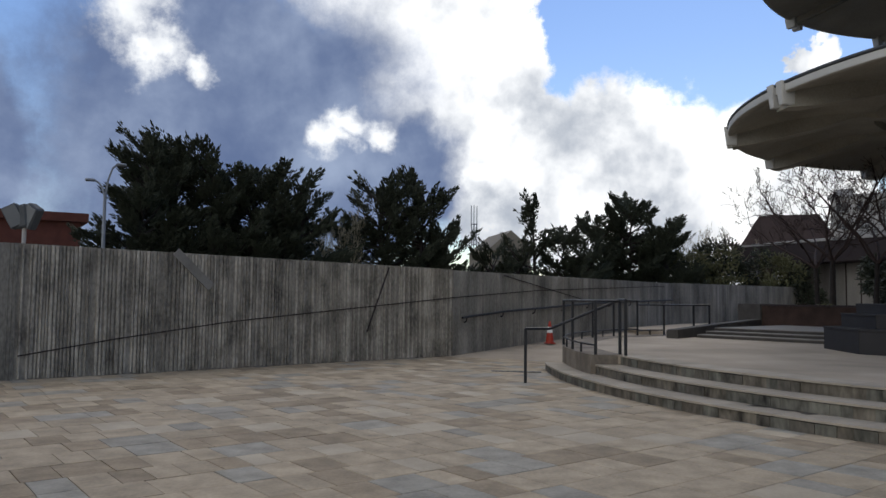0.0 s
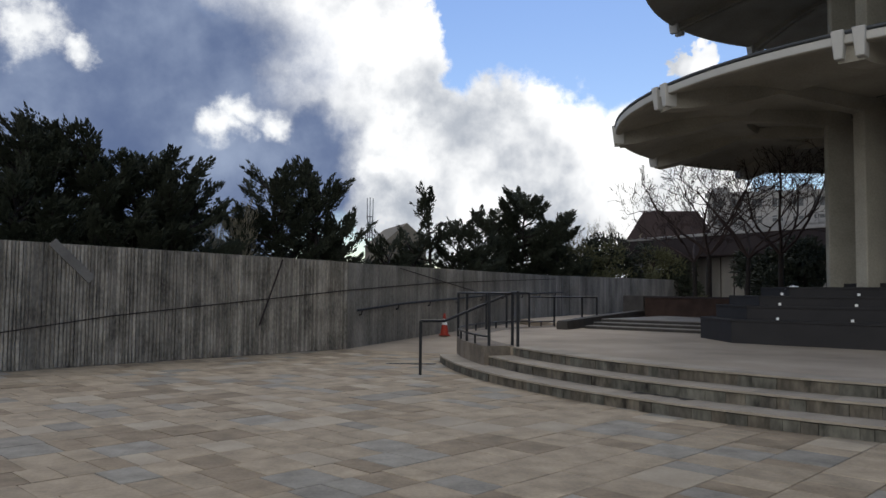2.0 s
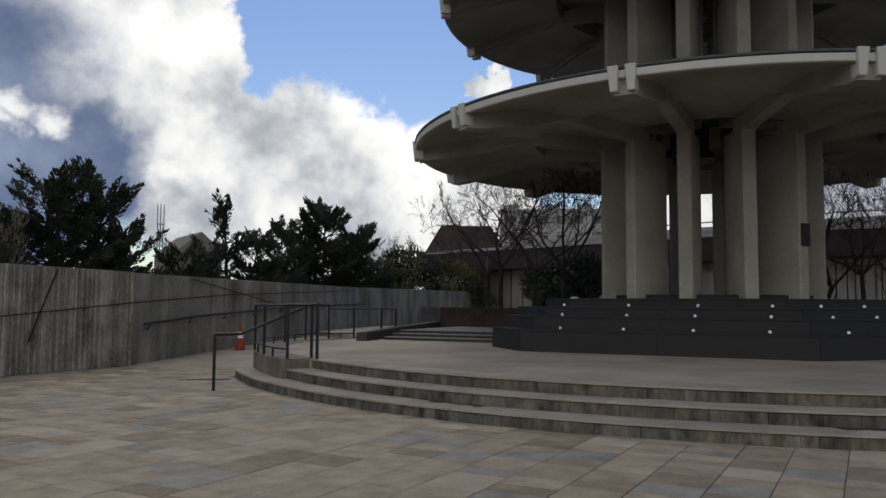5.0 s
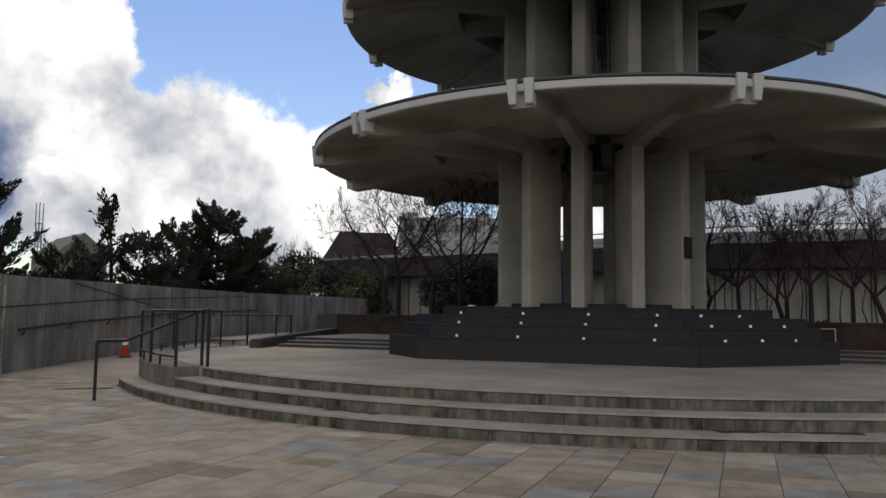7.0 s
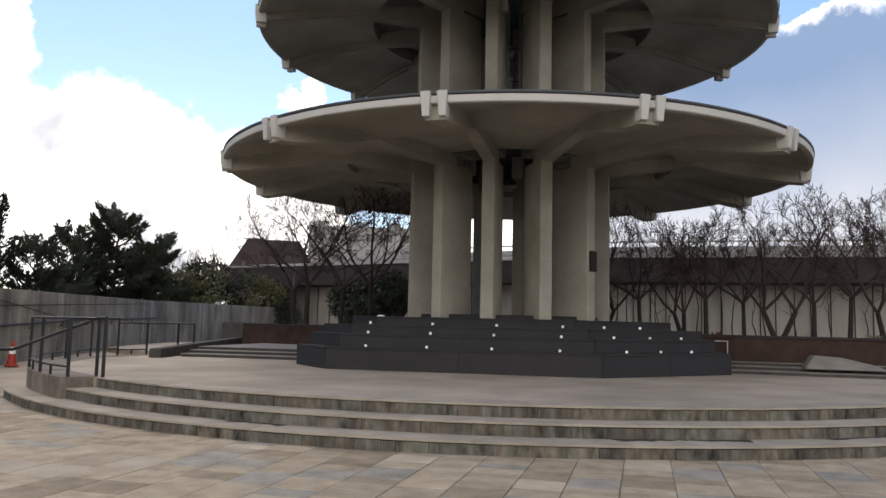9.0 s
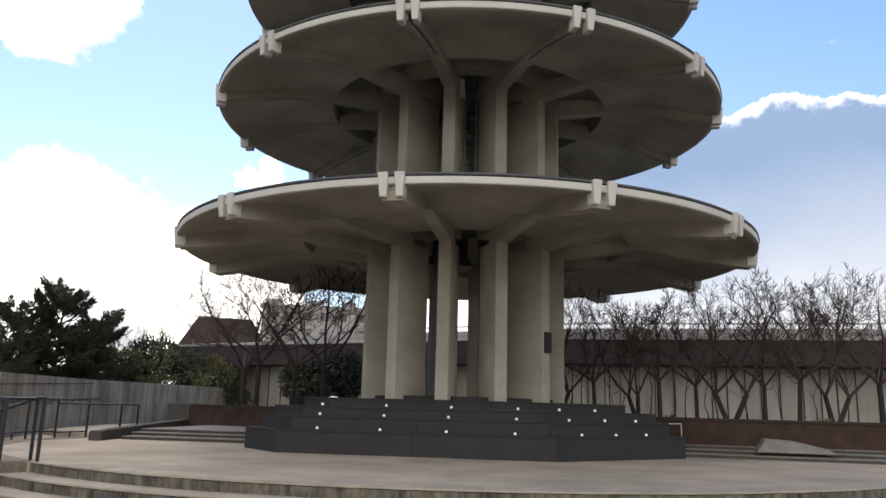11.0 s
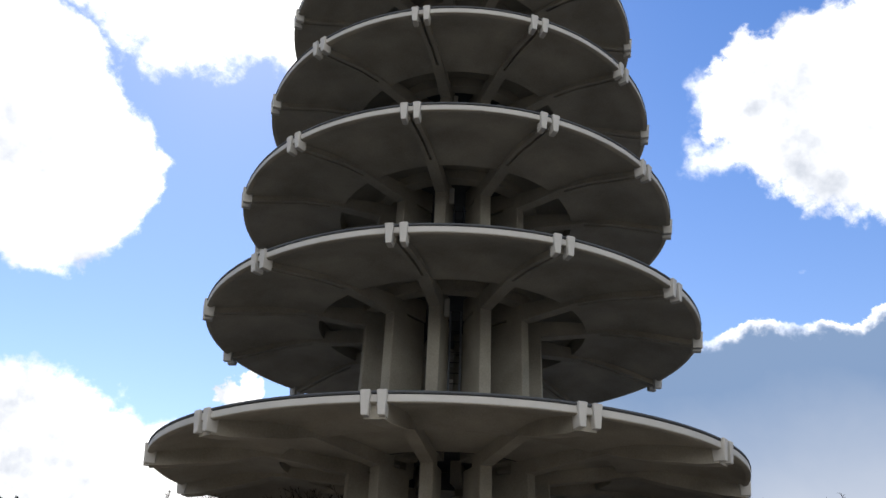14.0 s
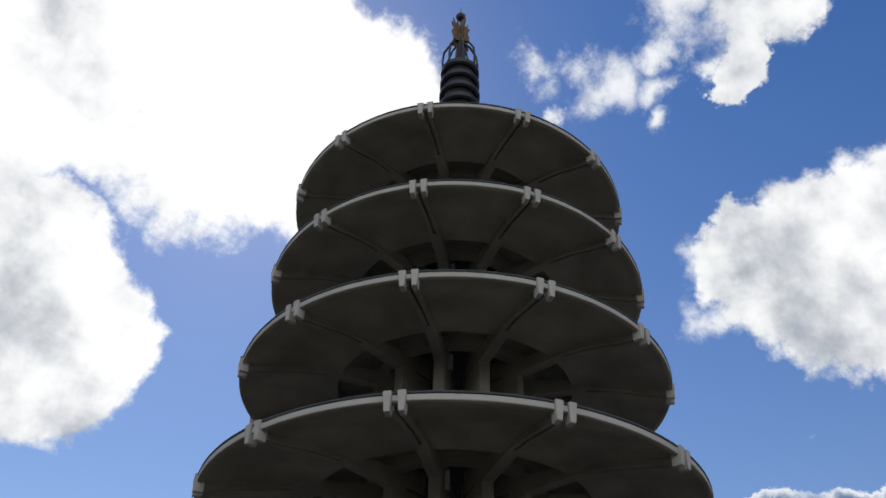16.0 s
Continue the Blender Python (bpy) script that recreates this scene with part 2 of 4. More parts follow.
M_GLASS = material("dark_window", (0.09, 0.095, 0.1), 0.3, vary=0.1, bump=0)


def thing(name, label, category, place=None, group="", kind=""):
    ob = new(name)
    ob.empty_display_size = 0.2
    if place is not None:
        ob.matrix_world = place
    return tagged(ob, label, category, group, kind)


def mesh_of(name, bm, mat, smooth=False):
    me = bpy.data.meshes.new(name)
    bmesh.ops.recalc_face_normals(bm, faces=bm.faces)
    bm.to_mesh(me)
    bm.free()
    me.materials.append(mat)
    if smooth:
        for p in me.polygons:
            p.use_smooth = True
    return me


def part(name, bm, mat, parent=None, label="", smooth=False, place=None):
    ob = new(name, mesh_of(name, bm, mat, smooth))
    if parent is not None:
        ob.parent = parent
    if place is not None:
        ob.matrix_basis = place
    return tagged(ob, label)


def solid(name, bm, mat, label, category, kind="", group="", smooth=False, place=None):
    ob = part(name, bm, mat, None, "", smooth, place)
    return tagged(ob, label, category, group, kind)


def box(bm, x0, y0, z0, x1, y1, z1, m=None, bevel=0.0):
    r = bmesh.ops.create_cube(bm, size=1)
    vs = r["verts"]
    bmesh.ops.transform(bm, matrix=Matrix.LocRotScale(((x0 + x1) / 2, (y0 + y1) / 2, (z0 + z1) / 2), None, (x1 - x0, y1 - y0, z1 - z0)), verts=vs)
    if bevel:
        es = list({e for v in vs for e in v.link_edges})
        g = bmesh.ops.bevel(bm, geom=es, offset=bevel, segments=1, affect="EDGES")
        vs = g["verts"]
    if m is not None:
        bmesh.ops.transform(bm, matrix=m, verts=vs)
    return vs


def tube(bm, a, b, r0, r1=None, n=8, caps=True):
    """A tapered round bar from a to b."""
    a, b = Vector(a), Vector(b)
    r1 = r0 if r1 is None else r1
    q = (b - a).to_track_quat("Z", "Y").to_matrix()
    rings = []
    for p, r in ((a, r0), (b, r1)):
        rings.append([bm.verts.new(p + q @ Vector((r * math.cos(2 * math.pi * i / n), r * math.sin(2 * math.pi * i / n), 0))) for i in range(n)])
    for i in range(n):
        bm.faces.new((rings[0][i], rings[0][(i + 1) % n], rings[1][(i + 1) % n], rings[1][i]))
    if caps:
        bm.faces.new(rings[0][::-1]), bm.faces.new(rings[1])


def prism(bm, poly, z0, z1):
    """An upright prism on a plan polygon (anticlockwise)."""
    lo = [bm.verts.new((x, y, z0)) for x, y in poly]
    hi = [bm.verts.new((x, y, z1)) for x, y in poly]
    n = len(poly)
    for i in range(n):
        bm.faces.new((lo[i], lo[(i + 1) % n], hi[(i + 1) % n], hi[i]))
    bm.faces.new(hi), bm.faces.new(lo[::-1])


def lathe(bm, profile, n=72, a0=0.0, a1=2 * math.pi):
    """Turns a profile of (r, z) about z; closed round when the sweep is whole."""
    whole = abs(a1 - a0 - 2 * math.pi) < 1e-6
    cols = []
    for i in range(n if whole else n + 1):
        a = a0 + (a1 - a0) * i / n
        cols.append([bm.verts.new((r * math.cos(a), r * math.sin(a), z)) for r, z in profile])
    for i in range(n):
        c0, c1 = cols[i], cols[(i + 1) % len(cols)]
        for j in range(len(profile) - 1):
            bm.faces.new((c0[j], c1[j], c1[j + 1], c0[j + 1]))
    return cols



# ---- the pagoda ----
D, AZ = 20.0, 42.05
CX, CY = D * math.sin(radians(AZ)), D * math.cos(radians(AZ))
DECK = 0.485          # height of the raised terrace
# towards the camera, as an angle in the plan
FACING = math.degrees(math.atan2(-CY, -CX))
RIB0 = FACING - 10.3  # first rib; twelve in all
TIERS = [             # rim radius, rim top, ring radius, column radius, ring height, header height, column top, fin depth
    (7.27, 5.41, 4.55, 2.62, 0.17, 0.20, -0.12, 1.06),
    (6.62, 9.13, 3.95, 2.50, 0.23, 0.50, 0.08, 1.2),
    (6.20, 12.58, 3.70, 2.40, 0.23, 0.50, 0.08, 1.15),
    (5.86, 15.95, 3.50, 2.32, 0.23, 0.48, 0.08, 1.10),
    (5.62, 19.50, 3.35, 2.25, 0.23, 0.48, 0.08, 1.10),
]


def fin(bm, prof, w, m):
    """A plate of half-thickness w in the upright plane through the axis, with the outline prof of (r, z)."""
    lo = [bm.verts.new(m @ Vector((r, -w, z))) for r, z in prof]
    hi = [bm.verts.new(m @ Vector((r, w, z))) for r, z in prof]
    n = len(prof)
    for i in range(n):
        bm.faces.new((lo[i], lo[(i + 1) % n], hi[(i + 1) % n], hi[i]))
    bm.faces.new(hi), bm.faces.new(lo[::-1])


def build_pagoda():
    pg = thing("pagoda", "five-tiered pale concrete pagoda with round roofs and a bronze spire", "pagoda", pose(CX, CY, 0))
    foot = 1.60
    for k, (R, zt, ring, rc, zr, zh, zk, fd) in enumerate(TIERS):
        # shell: a drooping umbrella, with a soffit inside the ring and a beam on the columns
        bm = bmesh.new()
        prof = [(R + 0.02, zt - 0.03), (R + 0.02, zt - 0.14), (R - 0.03, zt - 0.155), (R - 0.09, zt - 0.15), (R - 0.14, zt - 0.115), (R - 0.45, zt - 0.08)]
        for i in range(1, 9):
            s = i / 8
            prof.append((R - 0.45 + (ring - R + 0.45) * s, zt - 0.08 + (zr + 0.08) * math.sin(s * math.pi / 2)))
        # open coffers between the struts, up under the roof
        coffer = [(ring - 0.28, zr + zt), (ring - 0.32, zt + zr + 0.16), (rc - 0.08, zt + zh)] if k == 0 else [(ring - 0.24, zt + zr), (ring - 0.27, zt + zr + 0.40), (rc + 0.06, zt + 0.78), (rc + 0.03, zt + zh)]
        prof += coffer + [(rc - 0.30, zt + zh), (rc - 0.34, zt + 0.7)]
        lathe(bm, prof, 144)
        # each bay between two ribs is vaulted a little
        for v in bm.verts:
            r = math.hypot(v.co.x, v.co.y)
            if ring - 0.05 < r < R - 0.17 and v.co.z < zt + 0.4:
                s = (R - 0.17 - r) / (R - 0.17 - ring)
                a = math.atan2(v.co.y, v.co.x) - radians(RIB0)
                v.co.z += (0.23 if k == 0 else 0.15) * abs(math.sin(6 * a)) ** 0.8 * math.sin(math.pi * min(1, s * 1.1)) ** 0.7 if s < 0.909 else 0.0
        shell = part("roof_shell", bm, M_PAGODA, pg, "", False)
        for p in shell.data.polygons:
            p.use_smooth = True
        shell.data.set_sharp_from_angle(angle=radians(28))
        bm = bmesh.new()
        lathe(bm, [(R - 0.02, zt - 0.13), (R + 0.03, zt - 0.125), (R + 0.035, zt - 0.005), (R - 0.1, zt + 0.01)], 144)
        part("rim", bm, M_TRIM, shell, "white painted rim band")
        bm = bmesh.new()
        lathe(bm, [(R - 0.05, zt + 0.012), (R + 0.055, zt + 0.014), (R + 0.05, zt + 0.06), (R * 0.8, zt + 0.36), (ring - 0.3, zt + 0.75), (1.2, zt + 1.0), (0.02, zt + 1.05)], 96)
        part("roof_covering", bm, M_ROOF, shell, "dark roof covering", True)
        # added dark ceiling in place of the deep shaft's shade
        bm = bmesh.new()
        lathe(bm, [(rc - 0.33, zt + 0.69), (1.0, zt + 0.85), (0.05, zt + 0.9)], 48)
        part("hatch_ceiling", bm, M_ROOF, shell, "added ceiling inside the ring of columns, dark for the shaft's shade")
        # added dark ring, painting the shade behind the lowest header
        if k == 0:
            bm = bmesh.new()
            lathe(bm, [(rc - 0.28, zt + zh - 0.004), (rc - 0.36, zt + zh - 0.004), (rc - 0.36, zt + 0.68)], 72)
            part("shaft_lining", bm, M_ROOF, shell, "added ring inside the columns, dark for the shaft's shade")
        z0 = foot if k == 0 else TIERS[k - 1][1] + 0.2
        kink = zt + zk
        col = bmesh.new()
        box(col, rc - fd, -0.155, z0, rc, 0.155, kink + 0.06, None, 0.02)
        col = mesh_of("column", col, M_PAGODA)
        rib = bmesh.new()
        fin(rib, [(rc - 0.5, kink), (rc - 0.01, kink), (ring - 0.1, zt + zr - 0.10), (ring + 0.15, zt + zr - 0.08), (ring + 0.15, zt + zr + 0.2), (rc - 0.5, zt + 0.58)], 0.15, Matrix())
        if k == 0:
            # broad deep ribs under the lowest roof
            fin(rib, [(ring + 0.14, zt + zr - 0.09), (ring + 0.9, zt - 0.12), (R - 0.5, zt - 0.37), (R - 0.07, zt - 0.41), (R - 0.07, zt - 0.1), (ring + 0.14, zt + zr + 0.2)], 0.19, Matrix())
        else:
            for y in (-0.088, 0.088):
                fin(rib, [(ring + 0.14, zt + zr - 0.08), (ring + 0.9, zt + zr * 0.8 - 0.12), (R - 0.45, zt - 0.20), (R - 0.12, zt - 0.27), (R - 0.12, zt - 0.1), (ring + 0.14, zt + zr + 0.2)], 0.052, Matrix.Translation((0, y, 0)))
        rib = mesh_of("rib", rib, M_PAGODA)
        brs = []
        for side in (-1, 1):
            bm = bmesh.new()
            y = side * 0.15
            box(bm, R - 0.18, y - 0.095, zt - 0.37, R + 0.11, y + 0.095, zt + 0.07)
            for v in bm.verts:
                if v.co.z < zt - 0.2:
                    v.co.y = y + (v.co.y - y) * 0.66
                    v.co.x = min(v.co.x, R + 0.06)
            bmesh.ops.bevel(bm, geom=bm.edges[:], offset=0.012, segments=1, affect="EDGES")
            brs.append(mesh_of("bracket", bm, M_TRIM))
        if k:
            bm = bmesh.new()
            box(bm, rc - 0.45, 0.17, zt + zh - 0.55, rc - 0.37, 0.30, zt + zh - 0.06, pose(0, 0, 0, 0, 0, RIB0), 0.01)
            part("light_fitting", bm, M_TRIM, pg, "small white light fitting beside a column")
        for j in range(12):
            m = pose(0, 0, 0, 0, 0, RIB0 + 30 * j)
            for nm, me in (("column", col), ("rib", rib), ("bracket", brs[0]), ("bracket", brs[1])):
                ob = new(nm, me)
                ob.parent, ob.matrix_basis = pg, m
    # low dark blocks between the feet of the columns
    blk = bmesh.new()
    box(blk, 2.02, -0.42, 1.58, 2.32, 0.42, 1.70, None, 0.01)
    blk = mesh_of("foot_block", blk, M_SLATE)
    for j in range(12):
        ob = new("foot_block", blk)
        ob.parent, ob.matrix_basis = pg, pose(0, 0, 0, 0, 0, RIB0 + 30 * j + 15)
    # caged ladder up the hollow middle
    f = radians(FACING)
    u, w = Vector((math.cos(f), math.sin(f), 0)), Vector((-math.sin(f), math.cos(f), 0))
    o = u * 0.3 + w * 0.10
    lad = new("ladder")
    lad.parent = pg
    tagged(lad, "steel cage ladder inside the columns")
    bm = bmesh.new()
    tube(bm, o + w * 0.15 + Vector((0, 0, 6.3)), o + w * 0.15 + Vector((0, 0, 19.3)), 0.03, n=6)
    part("stile", bm, M_FAR, lad)
    bm = bmesh.new()
    tube(bm, o - w * 0.15 + Vector((0, 0, 6.3)), o - w * 0.15 + Vector((0, 0, 19.3)), 0.03, n=6)
    part("stile", bm, M_FAR, lad)
    bm = bmesh.new()
    tube(bm, o - w * 0.15, o + w * 0.15, 0.011, n=6)
    rung = mesh_of("rung", bm, M_RAIL)
    for i in range(43):
        c = new("rung", rung)
        c.parent, c.matrix_basis = lad, pose(0, 0, 6.4 + 0.3 * i)
    # conduit beside it
    bm = bmesh.new()
    tube(bm, o + w * 0.42 + Vector((0, 0, 6.3)), o + w * 0.42 + Vector((0, 0, 19.3)), 0.07, n=8)
    part("conduit", bm, M_ROOF, pg)
    # dark plaque on one column
    bm = bmesh.new()
    box(bm, 2.625, -0.12, 2.78, 2.70, 0.12, 3.27, pose(0, 0, 0, 0, 0, RIB0 + 60), 0.015)
    part("wall_box", bm, M_DARK, pg, "dark metal box on the column")
    # spire: base, nine rings, openwork crown and ball
    sp = new("spire")
    sp.parent = pg
    tagged(sp, "bronze spire with nine rings")
    zs = TIERS[-1][1] + 0.95
    bm = bmesh.new()
    lathe(bm, [(0.05, zs - 0.1), (1.15, zs - 0.1), (1.15, zs + 0.45), (0.95, zs + 0.6), (0.70, zs + 0.8), (0.66, 28.6), (0.30, 28.8), (0.2, 30.6), (0.02, 30.7)], 32)
    part("mast", bm, M_METAL, sp, "", True)
    for i in range(9):
        z = 22.3 + i * 0.78
        r = 0.88 - 0.012 * i
        bm = bmesh.new()
        lathe(bm, [(0.25, z + 0.05), (r - 0.05, z - 0.16), (r + 0.04, z - 0.10), (r + 0.05, z + 0.10), (r - 0.02, z + 0.2), (0.25, z + 0.26), (0.25, z + 0.05)], 40)
        part("spire_ring", bm, M_METAL, sp)
    for q in range(8):
        a = q * math.pi / 4 + 0.2
        bm = bmesh.new()
        pts = [(0.74, 28.5), (0.78, 29.3), (0.72, 30.0), (0.45, 30.65), (0.15, 30.9)]
        for (r0, z0), (r1, z1) in zip(pts, pts[1:]):
            tube(bm, (r0 * math.cos(a), r0 * math.sin(a), z0), (r1 * math.cos(a), r1 * math.sin(a), z1), 0.05, n=6)
        part("spire_hoop", bm, M_METAL, sp)
    for q in range(4):
        a = radians(FACING) + q * math.pi / 2 + 0.5
        bm = bmesh.new()
        out = [(0.06, 30.3), (0.42, 30.6), (0.36, 31.2), (0.46, 31.6), (0.36, 31.85), (0.48, 32.3), (0.36, 32.3), (0.40, 32.7), (0.25, 32.3), (0.17, 32.6), (0.06, 32.2)]
        fin(bm, out, 0.03, pose(0, 0, 0, 0, 0, math.degrees(a)))
        part("crown_leaf", bm, M_GOLD, sp, "dull gold openwork leaf")
    bm = bmesh.new()
    tube(bm, (0, 0, 30.2), (0, 0, 33.9), 0.05, 0.015, 8)
    part("tip_rod", bm, M_METAL, sp)
    bm = bmesh.new()
    bmesh.ops.create_uvsphere(bm, u_segments=20, v_segments=12, radius=0.23, matrix=Matrix.Translation((0, 0, 33.0)))
    part("ball", bm, M_METAL, sp, "", True)
    return pg


pagoda = build_pagoda()

# ---- ground, terrace, steps ----
def ring_xy(r, a):
    return (CX + r * math.cos(radians(a)), CY + r * math.sin(radians(a)))


def edge_radius(a):
    """The terrace's outer edge: it swells into a cheek wall where the steps end."""
    if a >= 188.5:
        return 10.40
    return float(np.interp(a, [0, 138, 146, 152, 162, 174], [9.75, 9.85, 10.2, 10.62, 10.8, 10.95]))


bm = bmesh.new()
prism(bm, [(-1500, -1500), (1500, -1500), (1500, 1500), (-1500, 1500)], -0.8, -0.012)
ground = solid("ground", bm, M_JOINT, "ground of the plaza reaching to the horizon", "ground", "structure")

bm = bmesh.new()
prism(bm, [ring_xy(edge_radius(a) - 0.12, a) for a in np.arange(0, 360, 1.5)], -0.3, DECK - 0.005)
terrace = solid("terrace", bm, M_DECK, "raised round terrace of worn aggregate paving", "terrace", "structure")
# the level court behind the terrace
bm = bmesh.new()
prism(bm, [(6.9, 22.9), (11.5, 24.0), (24, 6), (24, -14), (60, -40), (70, 60), (14, 60), (9.8, 31.5), (6.5, 26.8)], -0.3, DECK - 0.012)
court = solid("court", bm, M_DECK, "level paved court behind the terrace", "court", "structure")
# sloping path between terrace and wall
bm = bmesh.new()
ramp = [(-0.1, 18.6, -0.011), (3.4, 17.2, -0.011), (4.4, 19.6, 0.16), (7.0, 22.8, 0.45), (9.9, 31.9, 0.46), (3.4, 23.6, 0.2)]
vs = [bm.verts.new(p) for p in ramp]
lo = [bm.verts.new((x, y, -0.3)) for x, y, z in ramp]
bm.faces.new(vs)
for i in range(6):
    bm.faces.new((vs[i], lo[i], lo[(i + 1) % 6], vs[(i + 1) % 6]))
path = solid("sloping_path", bm, M_DECK, "sloping concrete path along the wall", "path", "structure")


def kerb_stones(name, r_out, r_in, z0, z1, a0, a1, width, label):
    """A curved step: a tread slab with facing stones under its nose, each stone a piece of its own."""
    bm = bmesh.new()
    n = 120
    da = (a1 - a0) / n
    outer = lambda r: [ring_xy(r, a0 + da * i) for i in range(n + 1)]
    prism(bm, outer(r_out - 0.05) + [ring_xy(r_in, a1 - da * i) for i in range(n + 1)], z0 - 0.3, z1 - 0.03)
    base = solid(name, bm, M_CONC, label, "steps", "structure")
    step = math.degrees(width / r_out)
    k = int((a1 - a0) / step)
    st = (a1 - a0) / k

    def piece(r0, r1, zb, zt, g, mat, nm, span=None):
        span = span or st
        b = bmesh.new()
        pl = []
        for rr, order in ((r0, (0, 1, 2)), (r1, (2, 1, 0))):
            for i in order:
                a = radians(g + (span - 2 * g) * i / 2)
                pl.append((rr * math.cos(a), rr * math.sin(a)))
        prism(b, pl, zb, zt)
        return mesh_of(nm, b, mat)

    # facing darker than the tread stone: staining and painted riser shade
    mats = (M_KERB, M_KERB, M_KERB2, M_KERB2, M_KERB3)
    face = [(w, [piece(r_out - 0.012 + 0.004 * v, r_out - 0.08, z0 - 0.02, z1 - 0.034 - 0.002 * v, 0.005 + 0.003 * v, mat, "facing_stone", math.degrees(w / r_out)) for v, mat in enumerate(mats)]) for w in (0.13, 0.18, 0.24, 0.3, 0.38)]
    tread = [piece(r_out + 0.012 + 0.002 * v, r_in, z1 - 0.028, z1 - 0.0015 * v, 0.004 + 0.003 * v, M_TREAD, "tread_stone") for v in range(3)]
    for i in range(k):
        ob = new("tread_stone", random.choice(tread))
        ob.parent, ob.matrix_basis = base, pose(CX, CY, 0, 0, 0, a0 + st * i)
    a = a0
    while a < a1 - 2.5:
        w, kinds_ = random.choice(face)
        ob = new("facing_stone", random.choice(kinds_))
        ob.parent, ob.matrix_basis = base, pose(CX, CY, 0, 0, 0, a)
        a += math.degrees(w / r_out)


# ---- concrete boundary wall ----
WALL = [(-14.0, 6.75), (-7.15, 12.75), (0.23, 19.05), (9.6, 31.7), (18.4, 38.6)]


def build_walls():
    for i in range(len(WALL) - 1):
        (x0, y0), (x1, y1) = WALL[i], WALL[i + 1]
        length = math.hypot(x1 - x0, y1 - y0)
        m = pose(x0, y0, 0, 0, 0, math.degrees(math.atan2(y1 - y0, x1 - x0)))
        top0 = (2.29, 2.29, 2.14, 2.16)[i]
        top1 = (2.29, 2.16, 2.14, 2.16)[i]
        bm = bmesh.new()
        box(bm, 0, 0.0, -0.3, length, 0.38, 2.3)
        for v in bm.verts:
            if v.co.z > 1:
                v.co.z = top0 + (top1 - top0) * v.co.x / length
        w = solid("wall_%d" % (i + 1), bm, (M_WALL if i == 1 else M_SMOOTH), "weathered ribbed concrete boundary wall" if i == 1 else "grey board-marked concrete boundary wall", "wall", "structure", place=m)
        if i == 1:
            # broken ribs, standing proud, of uneven width and depth
            x = 0.06
            while x < length - 0.08:
                wd = random.uniform(0.026, 0.055)
                if random.random() < 0.93:
                    b = bmesh.new()
                    zt = top0 + (top1 - top0) * x / length - random.uniform(0.0, 0.03)
                    dp = random.uniform(0.018, 0.04)
                    box(b, x, -dp, 0.0 + random.uniform(0, 0.03), x + wd, 0.01, zt)
                    n = 5
                    bmesh.ops.subdivide_edges(b, edges=[e for e in b.edges if abs(e.verts[0].co.z - e.verts[1].co.z) > 1], cuts=n)
                    for v in b.verts:
                        v.co.x += random.uniform(-0.005, 0.005)
                        if v.co.y < 0:
                            v.co.y += random.uniform(-0.004, 0.010)
                    part("rib", b, M_WALL, w)
                x += wd + random.uniform(0.016, 0.036)
        else:
            # formwork boards: shallow vertical lifts and a long joint
            x = 0.0
            while x < length:
                wd = random.uniform(0.05, 0.16)
                b = bmesh.new()
                box(b, x + 0.002, -0.006 - random.uniform(0, 0.018), 0, min(length, x + wd) - 0.002, 0.01, top0 - random.uniform(0.004, 0.03))
                part("wall_board", b, M_SMOOTH, w)
                x += wd


build_walls()


def wall_point(i, s, z, off=-0.05):
    (x0, y0), (x1, y1) = WALL[i], WALL[i + 1]
    L_ = math.hypot(x1 - x0, y1 - y0)
    ux, uy = (x1 - x0) / L_, (y1 - y0) / L_
    return Vector((x0 + ux * s - uy * off, y0 + uy * s + ux * off, z))


# the dark joint that climbs across the ribs, and two slanting scars
def strip(name, a, b, half, depth, mat, label, cat):
    bm = bmesh.new()
    a, b = Vector(a), Vector(b)
    d = (b - a).normalized()
    (x0, y0), (x1, y1) = WALL[1], WALL[2]
    nrm = Vector((y1 - y0, -(x1 - x0), 0)).normalized()
    up = d.cross(nrm).normalized()
    q = [a + up * half, a - up * half, b - up * half, b + up * half]
    f0 = [bm.verts.new(p) for p in q]
    f1 = [bm.verts.new(p + nrm * depth) for p in q]
    bm.faces.new(f0), bm.faces.new(f1[::-1])
    for i in range(4):
        bm.faces.new((f0[i], f0[(i + 1) % 4], f1[(i + 1) % 4], f1[i]))
    return solid(name, bm, mat, label, cat)


JOINT = [(1, 0.05, 0.40), (1, 1.6, 0.64), (1, 3.75, 0.92), (1, 6.4, 1.16), (1, 9.68, 1.45), (2, 4.3, 1.69), (2, 14.6, 2.0)]
for (i0, s0, z0), (i1, s1, z1) in zip(JOINT, JOINT[1:]):
    strip("wall_joint", wall_point(i0, s0, z0, -0.03), wall_point(i1, s1, z1, -0.03), 0.011, 0.014, M_DARK, "thin dark joint line climbing along the concrete wall", "joint strip")
strip("wall_joint", wall_point(2, 2.4, 2.07, -0.03), wall_point(2, 7.2, 1.44, -0.03), 0.010, 0.014, M_DARK, "thin dark slanting joint line on the concrete wall", "joint strip")
strip("wall_patch", wall_point(1, 2.66, 2.27, -0.03), wall_point(1, 3.38, 1.60, -0.03), 0.085, 0.03, M_CONC, "smooth slanting concrete patch on the ribbed wall", "wall patch")
strip("wall_crack", wall_point(1, 7.7, 2.14, -0.03), wall_point(1, 7.1, 0.65, -0.03), 0.016, 0.016, M_DARK, "dark slanting scar on the ribbed wall", "wall scar")


